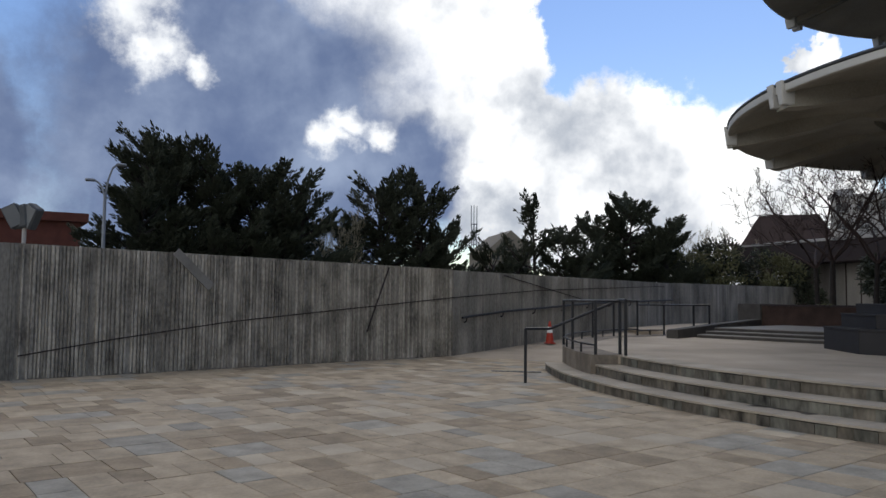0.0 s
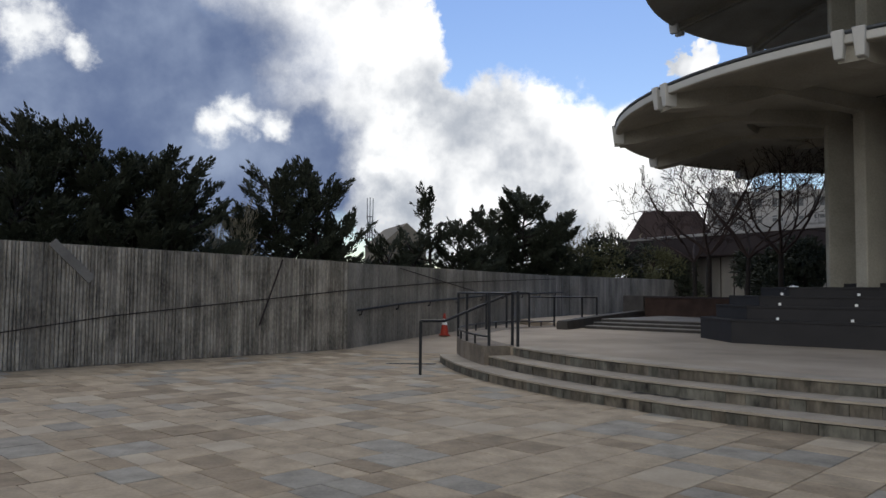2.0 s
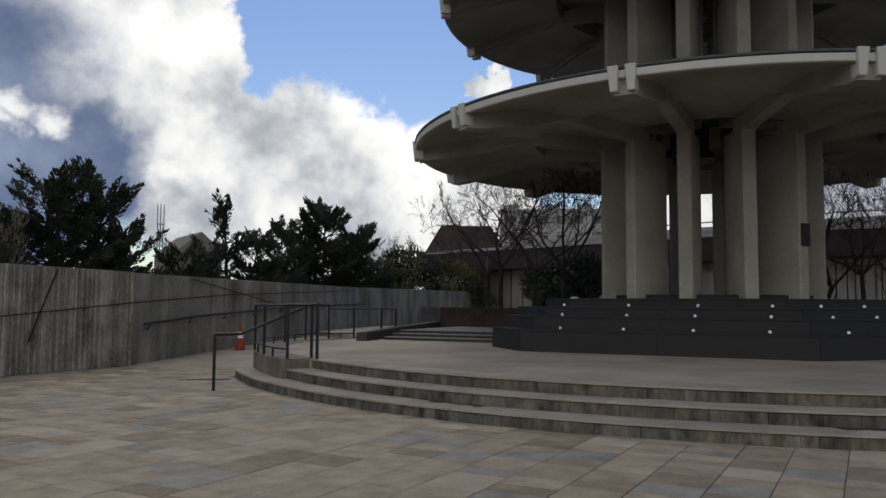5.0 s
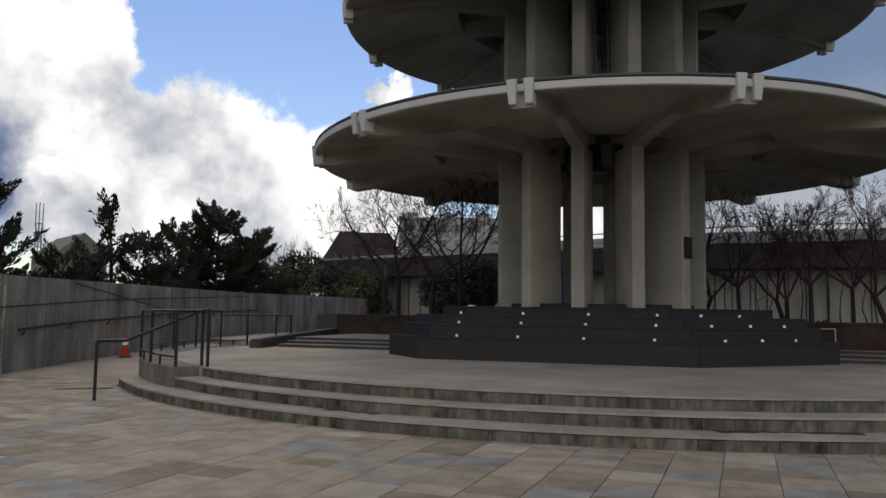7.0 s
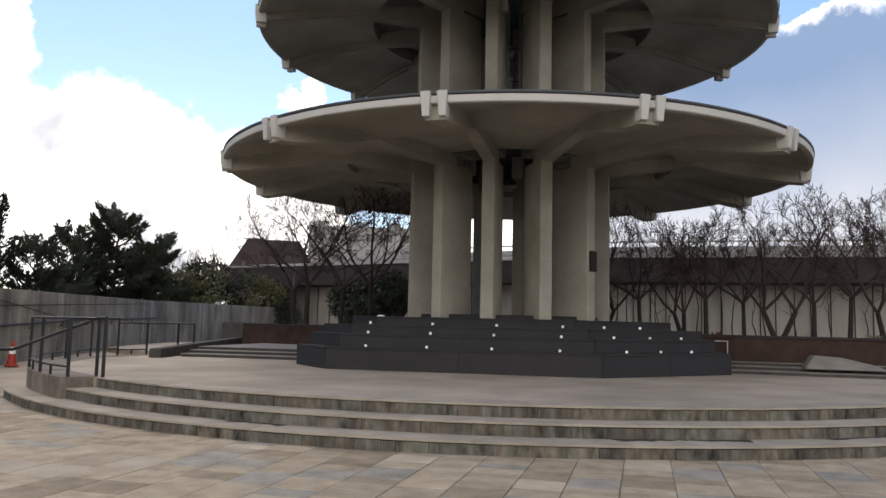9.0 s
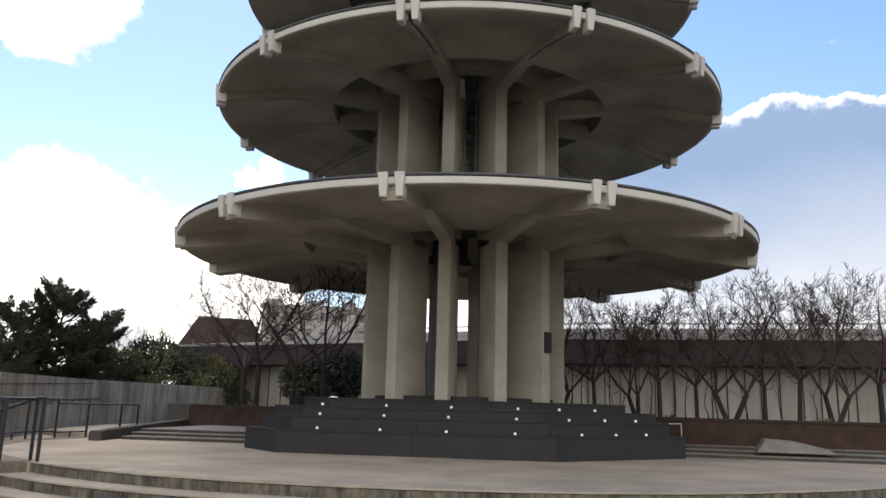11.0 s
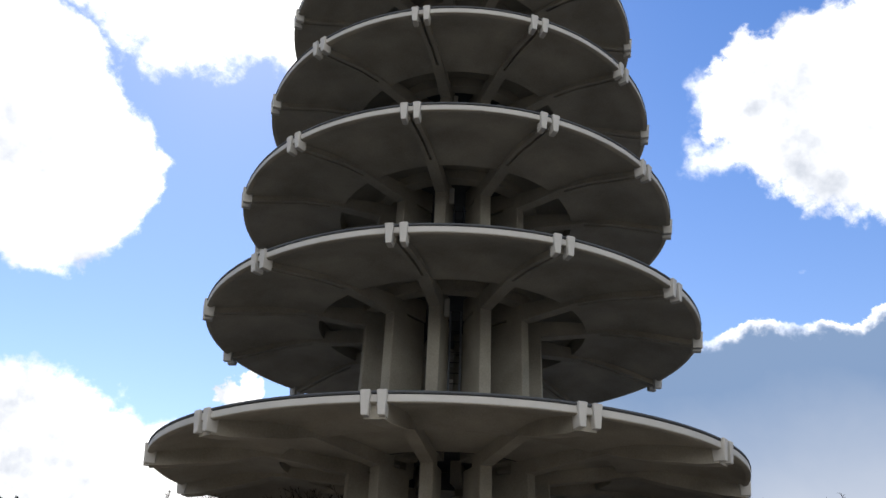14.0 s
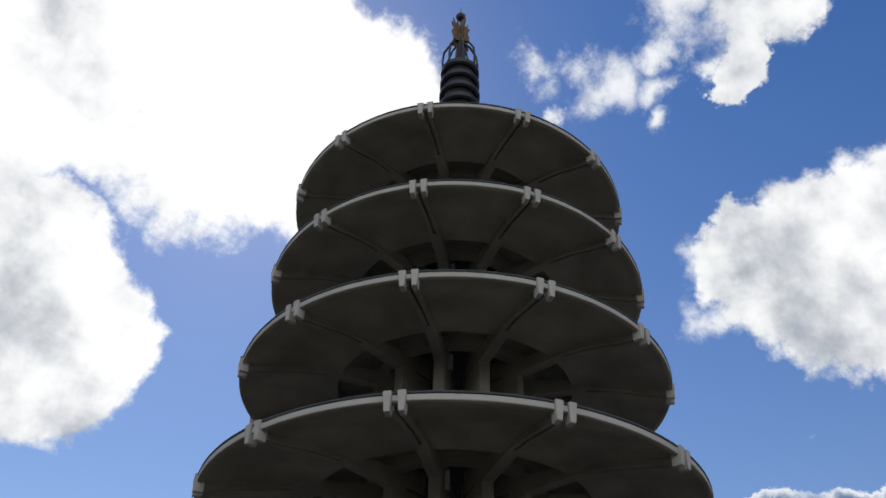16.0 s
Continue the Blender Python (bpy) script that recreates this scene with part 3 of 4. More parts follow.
def build_wall_rail():
    r = thing("wall_handrail", "dark steel handrail on brackets along the concrete wall", "handrail")
    pts = [wall_point(2, s, z, -0.10) for s, z in ((0.3, 0.95), (2.5, 1.10), (8, 1.32), (15.4, 1.45))]
    for a, b in zip(pts, pts[1:]):
        bm = bmesh.new()
        tube(bm, a, b, 0.03, n=8)
        part("rail", bm, M_RAIL, r)
    for i in range(9):
        s = 0.5 + i * 1.75
        z = np.interp(s, [0.3, 2.5, 8, 15.4], [0.95, 1.10, 1.32, 1.45])
        bm = bmesh.new()
        tube(bm, wall_point(2, s, z - 0.02, -0.10), wall_point(2, s, z - 0.12, -0.08), 0.015, n=6)
        tube(bm, wall_point(2, s, z - 0.12, -0.08), wall_point(2, s, z - 0.14, 0.0), 0.02, n=6)
        part("bracket", bm, M_RAIL, r)


build_wall_rail()

# ---- plinth of the pagoda ----
PLINTH = [(7.95, 15.9), (7.75, 14.2), (11.46, 9.94), (15.3, 9.6), (18.6, 14.5), (15.6, 19.2)]
PTOPS = [(0.945, 0.0), (1.22, 0.26), (1.42, 0.48), (1.60, 1.0)]


def plinth_poly(inset):
    return [(x + (CX - x) * inset / 4.2, y + (CY - y) * inset / 4.2) for x, y in PLINTH]


def build_plinth():
    pl = thing("plinth", "dark slate-clad stepped plinth under the pagoda", "plinth", pose(0, 0, 0))
    z0 = DECK - 0.02
    for top, inset in PTOPS:
        bm = bmesh.new()
        poly = plinth_poly(inset)
        prism(bm, poly, DECK - 0.05, top - 0.012)
        tier = part("tier", bm, M_SLATE, pl)
        # facing panels and a capping slab on each side
        for i in range(6):
            (x0, y0), (x1, y1) = poly[i], poly[(i + 1) % 6]
            L_ = math.hypot(x1 - x0, y1 - y0)
            n = max(1, round(L_ / 2.4))
            m = pose(x0, y0, 0, 0, 0, math.degrees(math.atan2(y1 - y0, x1 - x0)))
            for j in range(n):
                b = bmesh.new()
                box(b, L_ * j / n + 0.002, -0.016 - 0.003 * random.random(), z0, L_ * (j + 1) / n - 0.002, 0.02, top - 0.045, m, 0.004)
                part("panel", b, M_SLATE, tier)
                b = bmesh.new()
                box(b, L_ * j / n + 0.003, -0.03, top - 0.043, L_ * (j + 1) / n - 0.003, 0.36, top, m, 0.006)
                part("capping", b, M_SLATE, tier)
        z0 = top - 0.02
    return pl


build_plinth()


def ray_edge(az, poly):
    """Where the plan ray at azimuth az from the origin first meets a polygon."""
    u = Vector((math.sin(radians(az)), math.cos(radians(az))))
    best = None
    for i in range(len(poly)):
        a, b = Vector(poly[i]), Vector(poly[(i + 1) % len(poly)])
        e = b - a
        den = u.x * e.y - u.y * e.x
        if abs(den) < 1e-9:
            continue
        s = (a.x * e.y - a.y * e.x) / den
        t = (a.x * u.y - a.y * u.x) / den
        if 0 <= t <= 1 and s > 0 and (best is None or s < best):
            best = s
    return u * best


def build_step_lights():
    bm = bmesh.new()
    box(bm, -0.05, -0.035, 0, 0.05, 0.035, 0.012, None, 0.004)
    base_me = mesh_of("base", bm, M_RAIL)
    bm = bmesh.new()
    box(bm, -0.026, -0.022, 0.008, 0.026, 0.022, 0.062, None, 0.006)
    lens_me = mesh_of("lens", bm, M_BAND)
    spots = [(0, (31.55, 36.1, 40.96, 46.0, 50.8, 53.2, 55.3)), (1, (31.7, 36.35, 41.1, 46.1, 49.9, 52.45, 54.6)), (2, (31.85, 36.5, 41.3, 46.2, 49.2, 51.75))]
    for k, azs in spots:
        top, inset = PTOPS[k]
        for az in azs:
            p = ray_edge(az, plinth_poly(inset)) 
            p = p + p.normalized() * 0.03
            ob = thing("step_light", "small white step light on the dark plinth edge", "light", pose(p.x, p.y, top, 0, 0, -az), "step lights")
            for nm, me in (("base", base_me), ("lens", lens_me)):
                c = new(nm, me)
                c.parent = ob


build_step_lights()

# small metal frame at the end of the plinth
fr = thing("end_frame", "thin grey metal frame at the end of the dark plinth", "frame")
e0 = Vector(plinth_poly(0.26)[3])
e1 = e0 + Vector((0.42, -0.06))
for a, b in (((*e0, 1.215), (*e1, 1.215)), ((*e1, 1.215), (*e1, 0.93))):
    bm = bmesh.new()
    tube(bm, a, b, 0.014, n=6)
    part("bar", bm, M_GREYB, fr)

# ---- railings, kerb, planter, cone ----
def build_railing():
    r = thing("step_railing", "dark painted steel handrail sloping down the end of the curved steps", "railing")

    def post(x, y, z0, z1, parent, w=0.024, nm="post"):
        bm = bmesh.new()
        box(bm, x - w, y - w, z0, x + w, y + w, z1, None, 0.004)
        part(nm, bm, M_RAIL, parent)

    def run(pts, rad, parent, nm):
        for a, b in zip(pts, pts[1:]):
            bm = bmesh.new()
            tube(bm, a, b, rad, n=8)
            part(nm, bm, M_RAIL, parent)

    post(1.43, 13.19, 0.0, 0.93, r)
    post(3.13, 13.49, DECK, 1.43, r)
    post(3.15, 13.15, DECK, 1.43, r)
    run([(1.43, 13.19, 0.93), (1.87, 13.3, 0.93), (3.13, 13.49, 1.44), (3.15, 13.15, 1.44)], 0.026, r, "top_rail")
    g = thing("terrace_railing", "dark steel railing with a low rail along the terrace edge", "railing")
    near = [(2.67, 13.34), (2.54, 14.02), (2.50, 14.7), (2.50, 15.4), (2.55, 16.1), (2.72, 16.9), (2.98, 17.7), (3.38, 18.55), (3.76, 19.15), (4.14, 19.75), (4.50, 20.1), (5.24, 20.55)]
    far = [(5.24, 20.55), (5.7, 21.0), (6.1, 21.05), (7.15, 21.75), (7.6, 21.75)]
    full = (0, 2, 4, 8, 10, 11)
    for i, (x, y) in enumerate(near):
        if i in full:
            post(x, y, DECK - 0.02, 1.42, g)
        elif i in (1, 3, 7, 9):
            post(x, y, DECK - 0.02, 0.65, g, 0.018, "short_post")
    for i, (x, y) in enumerate(far):
        if i == 1:
            post(x, y, DECK - 0.1, 0.62, g, 0.018, "short_post")
        elif i:
            post(x, y, DECK - 0.1, 1.31, g)
    run([(x, y, 1.42) for x, y in near], 0.022, g, "rail")
    run([(x, y, 1.31) for x, y in far], 0.022, g, "rail")
    run([(x, y, 0.65) for x, y in near], 0.018, g, "lower_rail")
    run([(x, y, 0.62) for x, y in far[:3]], 0.018, g, "lower_rail")
    run([(3.13, 13.49, 1.42), (2.67, 13.34, 1.42)], 0.022, g, "rail")


build_railing()


def build_cone(x, y, z):
    c = thing("traffic_cone", "orange traffic cone with a white band on the path", "traffic cone", pose(x, y, z) @ Matrix.Scale(0.86, 4))
    bm = bmesh.new()
    box(bm, -0.18, -0.18, 0, 0.18, 0.18, 0.035, None, 0.015)
    part("base", bm, M_ORANGE, c)
    bm = bmesh.new()
    lathe(bm, [(0.15, 0.03), (0.14, 0.05), (0.095, 0.36)], 24)
    part("lower_cone", bm, M_ORANGE, c, "", True)
    bm = bmesh.new()
    lathe(bm, [(0.097, 0.36), (0.066, 0.56)], 24)
    part("band", bm, M_BAND, c, "white reflective band", True)
    bm = bmesh.new()
    lathe(bm, [(0.066, 0.56), (0.03, 0.74), (0.0, 0.745)], 24)
    part("tip", bm, M_ORANGE, c, "", True)


build_cone(3.08, 21.98, 0.165)


def long_block(name, pts, width, z0, z1, mat, label, cat, kind="structure"):
    """A mitred run of walling along pts, its body to the right of the run."""
    bm = bmesh.new()
    off = []
    for i, p in enumerate(pts):
        p = Vector(p)
        d = (Vector(pts[min(i + 1, len(pts) - 1)]) - Vector(pts[max(i - 1, 0)])).normalized()
        off.append(tuple(p + Vector((-d.y, d.x)) * width))
    prism(bm, list(pts) + off[::-1], z0, z1)
    bmesh.ops.bevel(bm, geom=[e for e in bm.edges if all(v.co.z > z1 - 0.01 for v in e.verts)], offset=0.02, segments=2, affect="EDGES")
    return solid(name, bm, mat, label, cat, kind)


kerb = long_block("low_kerb", [(5.93, 19.25), (7.9, 21.75), (10.1, 24.2)], 0.3, 0.2, 0.70, M_RISER, "low rounded concrete kerb on the terrace", "kerb")
for v in kerb.data.vertices:
    if v.co.z > 0.5:
        v.co.z += 0.17 * max(0.0, (v.co.y - 19.6) / 4.6)
# three shallow steps across the back of the terrace, and the planter above
LINE = [(6.6, 19.85), (8.75, 17.45), (15.9, 9.85), (18.1, 6.7), (24, -2)]
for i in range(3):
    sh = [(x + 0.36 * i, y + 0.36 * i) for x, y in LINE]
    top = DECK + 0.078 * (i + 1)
    # dark body under a pale tread paints the shade on each riser
    st = long_block("back_step_%d" % (i + 1), sh, 12.0 if i == 2 else 1.2, 0.2, top - 0.02, M_RISER, "shallow concrete step, riser darkened for its shade, behind the pagoda", "steps")
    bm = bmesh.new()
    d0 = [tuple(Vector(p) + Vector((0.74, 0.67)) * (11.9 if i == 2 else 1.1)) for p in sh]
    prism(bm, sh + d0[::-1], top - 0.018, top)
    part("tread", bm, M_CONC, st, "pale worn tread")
PLANTER = [(10.1, 24.2), (16.95, 10.5), (19.5, 7.0), (26, -2.5)]
planter = long_block("planter_wall", PLANTER, 0.3, 0.4, 1.29, M_BROWN, "long low brown planter wall", "planter")
long_block("planter_coping", [(x - 0.03, y - 0.02) for x, y in PLANTER], 0.38, 1.292, 1.35, M_DARK, "dark coping on the planter wall", "coping")
long_block("planter_soil", [(x + 0.27, y + 0.15) for x, y in PLANTER], 4.5, 0.4, 1.16, M_SOIL, "dark planting bed", "planting bed")
long_block("planter_end", [(9.75, 25.2), (10.05, 24.15)], 0.5, 0.4, 1.36, M_RISER, "dark end pier of the planter", "pier")

# pale wedge of stone on the back steps
bm = bmesh.new()
q = [(-0.85, -0.3, 0), (0.85, -0.3, 0), (0.85, 0.3, 0), (-0.85, 0.3, 0), (-0.62, -0.1, 0.33), (0.0, -0.08, 0.3), (0.7, -0.05, 0.12), (0.7, 0.25, 0.12), (-0.05, 0.25, 0.31), (-0.65, 0.25, 0.35)]
v = [bm.verts.new(p) for p in q]
bmesh.ops.convex_hull(bm, input=bm.verts)
bmesh.ops.bevel(bm, geom=bm.edges[:], offset=0.02, segments=1, affect="EDGES")
bmesh.ops.scale(bm, vec=(1, 1, 0.88), verts=bm.verts)
solid("stone_wedge", bm, M_CONC, "pale wedge-shaped stone block on the steps", "stone block", place=pose(17.6, 8.25, 0.63, 0, 0, -54))

# crumpled pale bag on the plinth
bm = bmesh.new()
bmesh.ops.create_icosphere(bm, subdivisions=3, radius=0.17)
for v in bm.verts:
    v.co *= 1 + 0.35 * noise.noise(v.co * 9)
    v.co.z = max(-0.1, v.co.z * 0.7)
p = ray_edge(32.4, plinth_poly(0.9))
solid("paper_bag", bm, M_BAND, "crumpled pale bag lying on the dark plinth", "bag", place=pose(p.x + 0.25, p.y + 0.3, 1.51))


# ---- buildings beyond ----
FAC = [(17.3, 46.0), (19.6, 40.2), (26.6, 22.6), (34.3, 12.1), (46, -4)]


def build_low_hall():
    h = thing("low_hall", "long low hall with pale panelled wall and dark fascia", "building")
    for i in range(1, len(FAC) - 1):
        (x0, y0), (x1, y1) = FAC[i], FAC[i + 1]
        L_ = math.hypot(x1 - x0, y1 - y0)
        m = pose(x0, y0, 0, 0, 0, math.degrees(math.atan2(y1 - y0, x1 - x0)))
        b = bmesh.new()
        box(b, 0, 0, 0, L_, 6, 3.42, m)
        w = part("wall", b, M_WHITE, h)
        x = 0.3
        while x < L_:
            b = bmesh.new()
            box(b, x, -0.05, 0.4, x + 0.035, 0.01, 3.40, m)
            part("batten", b, M_DARKROOF, w)
            x += random.uniform(0.6, 0.9)
        b = bmesh.new()
        e = 4.3 if i == 1 else 0.4
        box(b, -e, -1.6, 3.40, L_ + 0.4, 6, 4.45, m, 0.03)
        part("fascia", b, M_DARK, h, "dark deep fascia")
        b = bmesh.new()
        box(b, -e, -1.66, 4.452, L_ + 0.4, 6, 4.60, m, 0.02)
        part("coping", b, M_GREYB, h)
        b = bmesh.new()
        box(b, 0.5, 2.2, 4.60, L_ + 0.4, 5.5, 5.32, m)
        part("roof_screen", b, M_GREYB, h, "grey set-back roof screen")
        for z in (4.85, 5.1, 5.5):
            b = bmesh.new()
            box(b, 0.3, 2.05, z, L_ + 0.4, 2.12, z + 0.06, m)
            part("roof_rail", b, M_GREYB, h)
        x = 0.5
        while x < L_:
            b = bmesh.new()
            box(b, x, 2.06, 4.6, x + 0.06, 2.11, 5.55, m)
            part("roof_post", b, M_GREYB, h)
            x += 1.9
    # corner pier at the end
    b = bmesh.new()
    box(b, -0.6, -0.5, 0, 0.3, 0.5, 3.42, pose(18.9, 40.3, 0, 0, 0, -68))
    part("corner_pier", b, M_DARK, h)


build_low_hall()


def windowed_block(name, label, az, d, w, dep, z1, mat, rows, cols, zlo, turn=0, cat="building", roof=0.0, frame_mat=None, roof_mat=None, ridge=0.0):
    b0 = thing(name, label, cat, pose(d * math.sin(radians(az)), d * math.cos(radians(az)), 0, 0, 0, -az + turn))
    b = bmesh.new()
    box(b, -w / 2, 0, 0, w / 2, dep, z1)
    wall = part("wall", b, mat, b0)
    if roof:
        b = bmesh.new()
        vs = [b.verts.new(p) for p in ((-w / 2 - 0.3, -0.4, z1), (w / 2 + 0.3, -0.4, z1), (w / 2 + 0.3, dep, z1), (-w / 2 - 0.3, dep, z1), (-w / 2 * ridge, -0.4 + ridge * 2, z1 + roof), (-w / 2 * ridge, dep, z1 + roof), (w / 2 * ridge, -0.4 + ridge * 2, z1 + roof), (w / 2 * ridge, dep, z1 + roof))]
        for q in ((0, 1, 6, 4), (1, 2, 7, 6), (2, 3, 5, 7), (3, 0, 4, 5), (3, 2, 1, 0), (4, 6, 7, 5)):
            b.faces.new([vs[i] for i in q])
        bmesh.ops.remove_doubles(b, verts=b.verts, dist=0.001)
        part("roof", b, roof_mat or M_GREYB, b0)
    else:
        b = bmesh.new()
        box(b, -w / 2 - 0.25, -0.25, z1, w / 2 + 0.25, dep, z1 + 0.35)
        part("parapet", b, frame_mat or M_GREYB, b0)
    ww, wh = w / cols * 0.5, (z1 - zlo) / rows * 0.5
    pane = bmesh.new()
    box(pane, -ww / 2, -0.02, -wh / 2, ww / 2, 0.05, wh / 2)
    pane = mesh_of("pane", pane, M_GLASS)
    frm = bmesh.new()
    t = 0.1
    for q in ((-ww / 2 - t, wh / 2, ww / 2 + t, wh / 2 + t), (-ww / 2 - t, -wh / 2 - t, ww / 2 + t, -wh / 2), (-ww / 2 - t, -wh / 2, -ww / 2, wh / 2), (ww / 2, -wh / 2, ww / 2 + t, wh / 2), (-0.03, -wh / 2, 0.03, wh / 2)):
        box(frm, q[0], -0.09, q[1], q[2], 0.03, q[3])
    frm = mesh_of("window", frm, frame_mat or M_BAND)
    for r in range(rows):
        for c in range(cols):
            o = new("window", frm)
            o.parent = b0
            o.matrix_basis = pose(-w / 2 + w * (c + 0.5) / cols, 0, zlo + (z1 - zlo) * (r + 0.5) / rows)
            p = new("pane", pane)
            p.parent = o
    return b0


windowed_block("apartment_building", "grey rendered apartment block with many windows", 31.0, 95, 13.0, 12, 13.0, M_GREYB, 4, 6, 5.0, frame_mat=M_GREYB)
roof_blk = windowed_block("roof_block", "dark brown roofed building behind the bare trees", 24.5, 80, 8.0, 9, 6.9, M_DARKROOF, 2, 4, 3.0, 0, roof=2.95, ridge=0.66, frame_mat=M_DARKROOF, roof_mat=M_DARKROOF)
windowed_block("shop_house", "tan gabled house with rows of windows", 5.0, 78, 4.4, 9, 6.3, M_TAN, 3, 3, 2.6, 16, "house", 2.1, frame_mat=M_TAN, roof_mat=M_TAN)
windowed_block("town_house", "small pale building seen between the trees", 24.6, 66, 2.1, 6, 4.4, M_GREYB, 2, 3, 2.8)
windowed_block("brick_building", "plain red brick building behind the wall", -31.5, 34, 7.0, 8, 4.35, M_RED, 1, 2, 0.0, frame_mat=M_RED)
for x, y, dx in ((31.0, 98, -2.5), (33.4, 98, 1.0), (27.9, 98, 0)):
    bm = bmesh.new()
    a = radians(x)
    box(bm, y * math.sin(a) - 0.7, y * math.cos(a) - 0.7, 13.36, y * math.sin(a) + 0.7, y * math.cos(a) + 0.7, 14.3, None, 0.05)
    solid("roof_vent", bm, M_GREYB, "grey box on the apartment roof", "roof vent")


def build_mast(az, d):
    m = thing("radio_mast", "far three-pronged lattice radio mast", "radio mast", pose(d * math.sin(radians(az)), d * math.cos(radians(az)), 0, 0, 0, -az))
    H = d * 0.1235
    prof = [(0, 6.0), (H * 0.55, 3.4), (H * 0.72, 2.6), (H * 0.8, 3.9), (H, 3.9)]
    for q in range(3):
        a = q * 2 * math.pi / 3 + 0.5
        bm = bmesh.new()
        for (z0, r0), (z1, r1) in zip(prof, prof[1:]):
            tube(bm, (r0 * math.cos(a), r0 * math.sin(a), z0), (r1 * math.cos(a), r1 * math.sin(a), z1), 0.75 if z1 < H * 0.85 else 0.55, n=5)
        part("leg", bm, M_FAR, m)
    for z in (0.42, 0.5, 0.58, 0.65, 0.72, 0.8):
        bm = bmesh.new()
        r = np.interp(z * H, [p[0] for p in prof], [p[1] for p in prof])
        pts = [(r * math.cos(q * 2 * math.pi / 3 + 0.5), r * math.sin(q * 2 * math.pi / 3 + 0.5), z * H) for q in range(3)]
        for i in range(3):
            tube(bm, pts[i], pts[(i + 1) % 3], 0.6, n=5)
        part("cross_beam", bm, M_FAR, m)


build_mast(2.28, 900)


def build_street_lamp(az, d):
    l = thing("street_lamp", "grey street lamp with two curved arms beside the conifers", "street lamp", pose(d * math.sin(radians(az)), d * math.cos(radians(az)), 0, 0, 0, -az))
    bm = bmesh.new()
    tube(bm, (0, 0, 0), (0, 0, 4.1), 0.06, 0.04)
    part("pole", bm, M_FAR, l)
    for side, rise in ((-1, 0.38), (1, 0.84)):
        arm = bmesh.new()
        pts = [(0, 0, 4.0), (side * 0.06, 0, 4.05 + rise * 0.5), (side * 0.16, 0, 4.05 + rise * 0.9), (side * 0.27, 0, 4.08 + rise)]
        for a, b in zip(pts, pts[1:]):
            tube(arm, a, b, 0.028, n=6)
        part("arm", arm, M_FAR, l)
        head = bmesh.new()
        x0, x1 = sorted((side * 0.25, side * 0.5))
        box(head, x0, -0.08, 4.04 + rise, x1, 0.08, 4.11 + rise, None, 0.025)
        part("head", head, M_FAR, l)


build_street_lamp(-24.2, 22)


def build_floodlights():
    f = thing("floodlights", "pair of grey floodlights on a short post on the wall", "floodlight", pose(-7.13, 12.86, 2.29))
    bm = bmesh.new()
    tube(bm, (0, 0, -0.02), (0, 0, 0.28), 0.035)
    part("post", bm, M_GREYB, f)
    for x, ry, rz in ((-0.17, -28, 12), (0.13, 30, -20), (-0.02, 8, 160)):
        m = pose(x, 0, 0.46, 0, ry, rz)
        bm = bmesh.new()
        box(bm, -0.13, -0.1, -0.2, 0.13, 0.08, 0.2, None, 0.025)
        head = part("lamp_head", bm, M_ROOF, f, "", False, m)
        bm = bmesh.new()
        box(bm, -0.11, -0.106, -0.17, 0.11, -0.098, 0.17)
        part("lens", bm, M_GLASS, head, "dark lamp glass")


build_floodlights()


# slot drain in the paving beside the steps
bm = bmesh.new()
box(bm, 0, -0.09, -0.01, 1.0, 0.09, 0.006, None, 0.003)
for i in range(8):
    box(bm, 0.05 + i * 0.125, -0.05, 0.006, 0.13 + i * 0.125, 0.05, 0.012)
solid("slot_drain", bm, M_RAIL, "dark iron slot drain in the paving", "drain", place=pose(0.96, 15.25, 0, 0, 0, -7))

# ---- trees and shrubs ----
class Soup:
    """Gathers plain triangles and quads for one mesh."""
    def __init__(self):
        self.v, self.f = [], []

    def spindle(self, a, b, r, n=4):
        d = (b - a)
        q = d.to_track_quat("Z", "Y").to_matrix()
        mid = a + d * 0.4
        i = len(self.v)
        self.v += [tuple(a)] + [tuple(mid + q @ Vector((r * math.cos(k * 2 * math.pi / n), r * 0.55 * math.sin(k * 2 * math.pi / n), 0))) for k in range(n)] + [tuple(b)]
        for k in range(n):
            self.f.append((i, i + 1 + (k + 1) % n, i + 1 + k))
            self.f.append((i + n + 1, i + 1 + k, i + 1 + (k + 1) % n))

    def limb(self, a, b, r0, r1, n=5):
        q = (b - a).to_track_quat("Z", "Y").to_matrix()
        i = len(self.v)
        for p, r in ((a, r0), (b, r1)):
            self.v += [tuple(p + q @ Vector((r * math.cos(k * 2 * math.pi / n), r * math.sin(k * 2 * math.pi / n), 0))) for k in range(n)]
        for k in range(n):
            self.f.append((i + k, i + (k + 1) % n, i + n + (k + 1) % n, i + n + k))

    def stem(self, pts, radii, n=5):
        """One bent tapering stem through pts."""
        i = len(self.v)
        for p, r in zip(pts, radii):
            self.v += [(p.x + r * math.cos(k * 2 * math.pi / n), p.y + r * math.sin(k * 2 * math.pi / n), p.z) for k in range(n)]
        for j in range(len(pts) - 1):
            for k in range(n):
                a, b = i + j * n + k, i + j * n + (k + 1) % n
                self.f.append((a, b, b + n, a + n))

    def mesh(self, name, mat):
        me = bpy.data.meshes.new(name)
        me.from_pydata(self.v, [], self.f)
        me.materials.append(mat)
        return me


def rvec(rng, s=1.0):
    return Vector((rng.uniform(-1, 1), rng.uniform(-1, 1), rng.uniform(-1, 1))) * s


def child(name, me, parent, label=""):
    o = new(name, me)
    o.parent = parent
    return tagged(o, label)


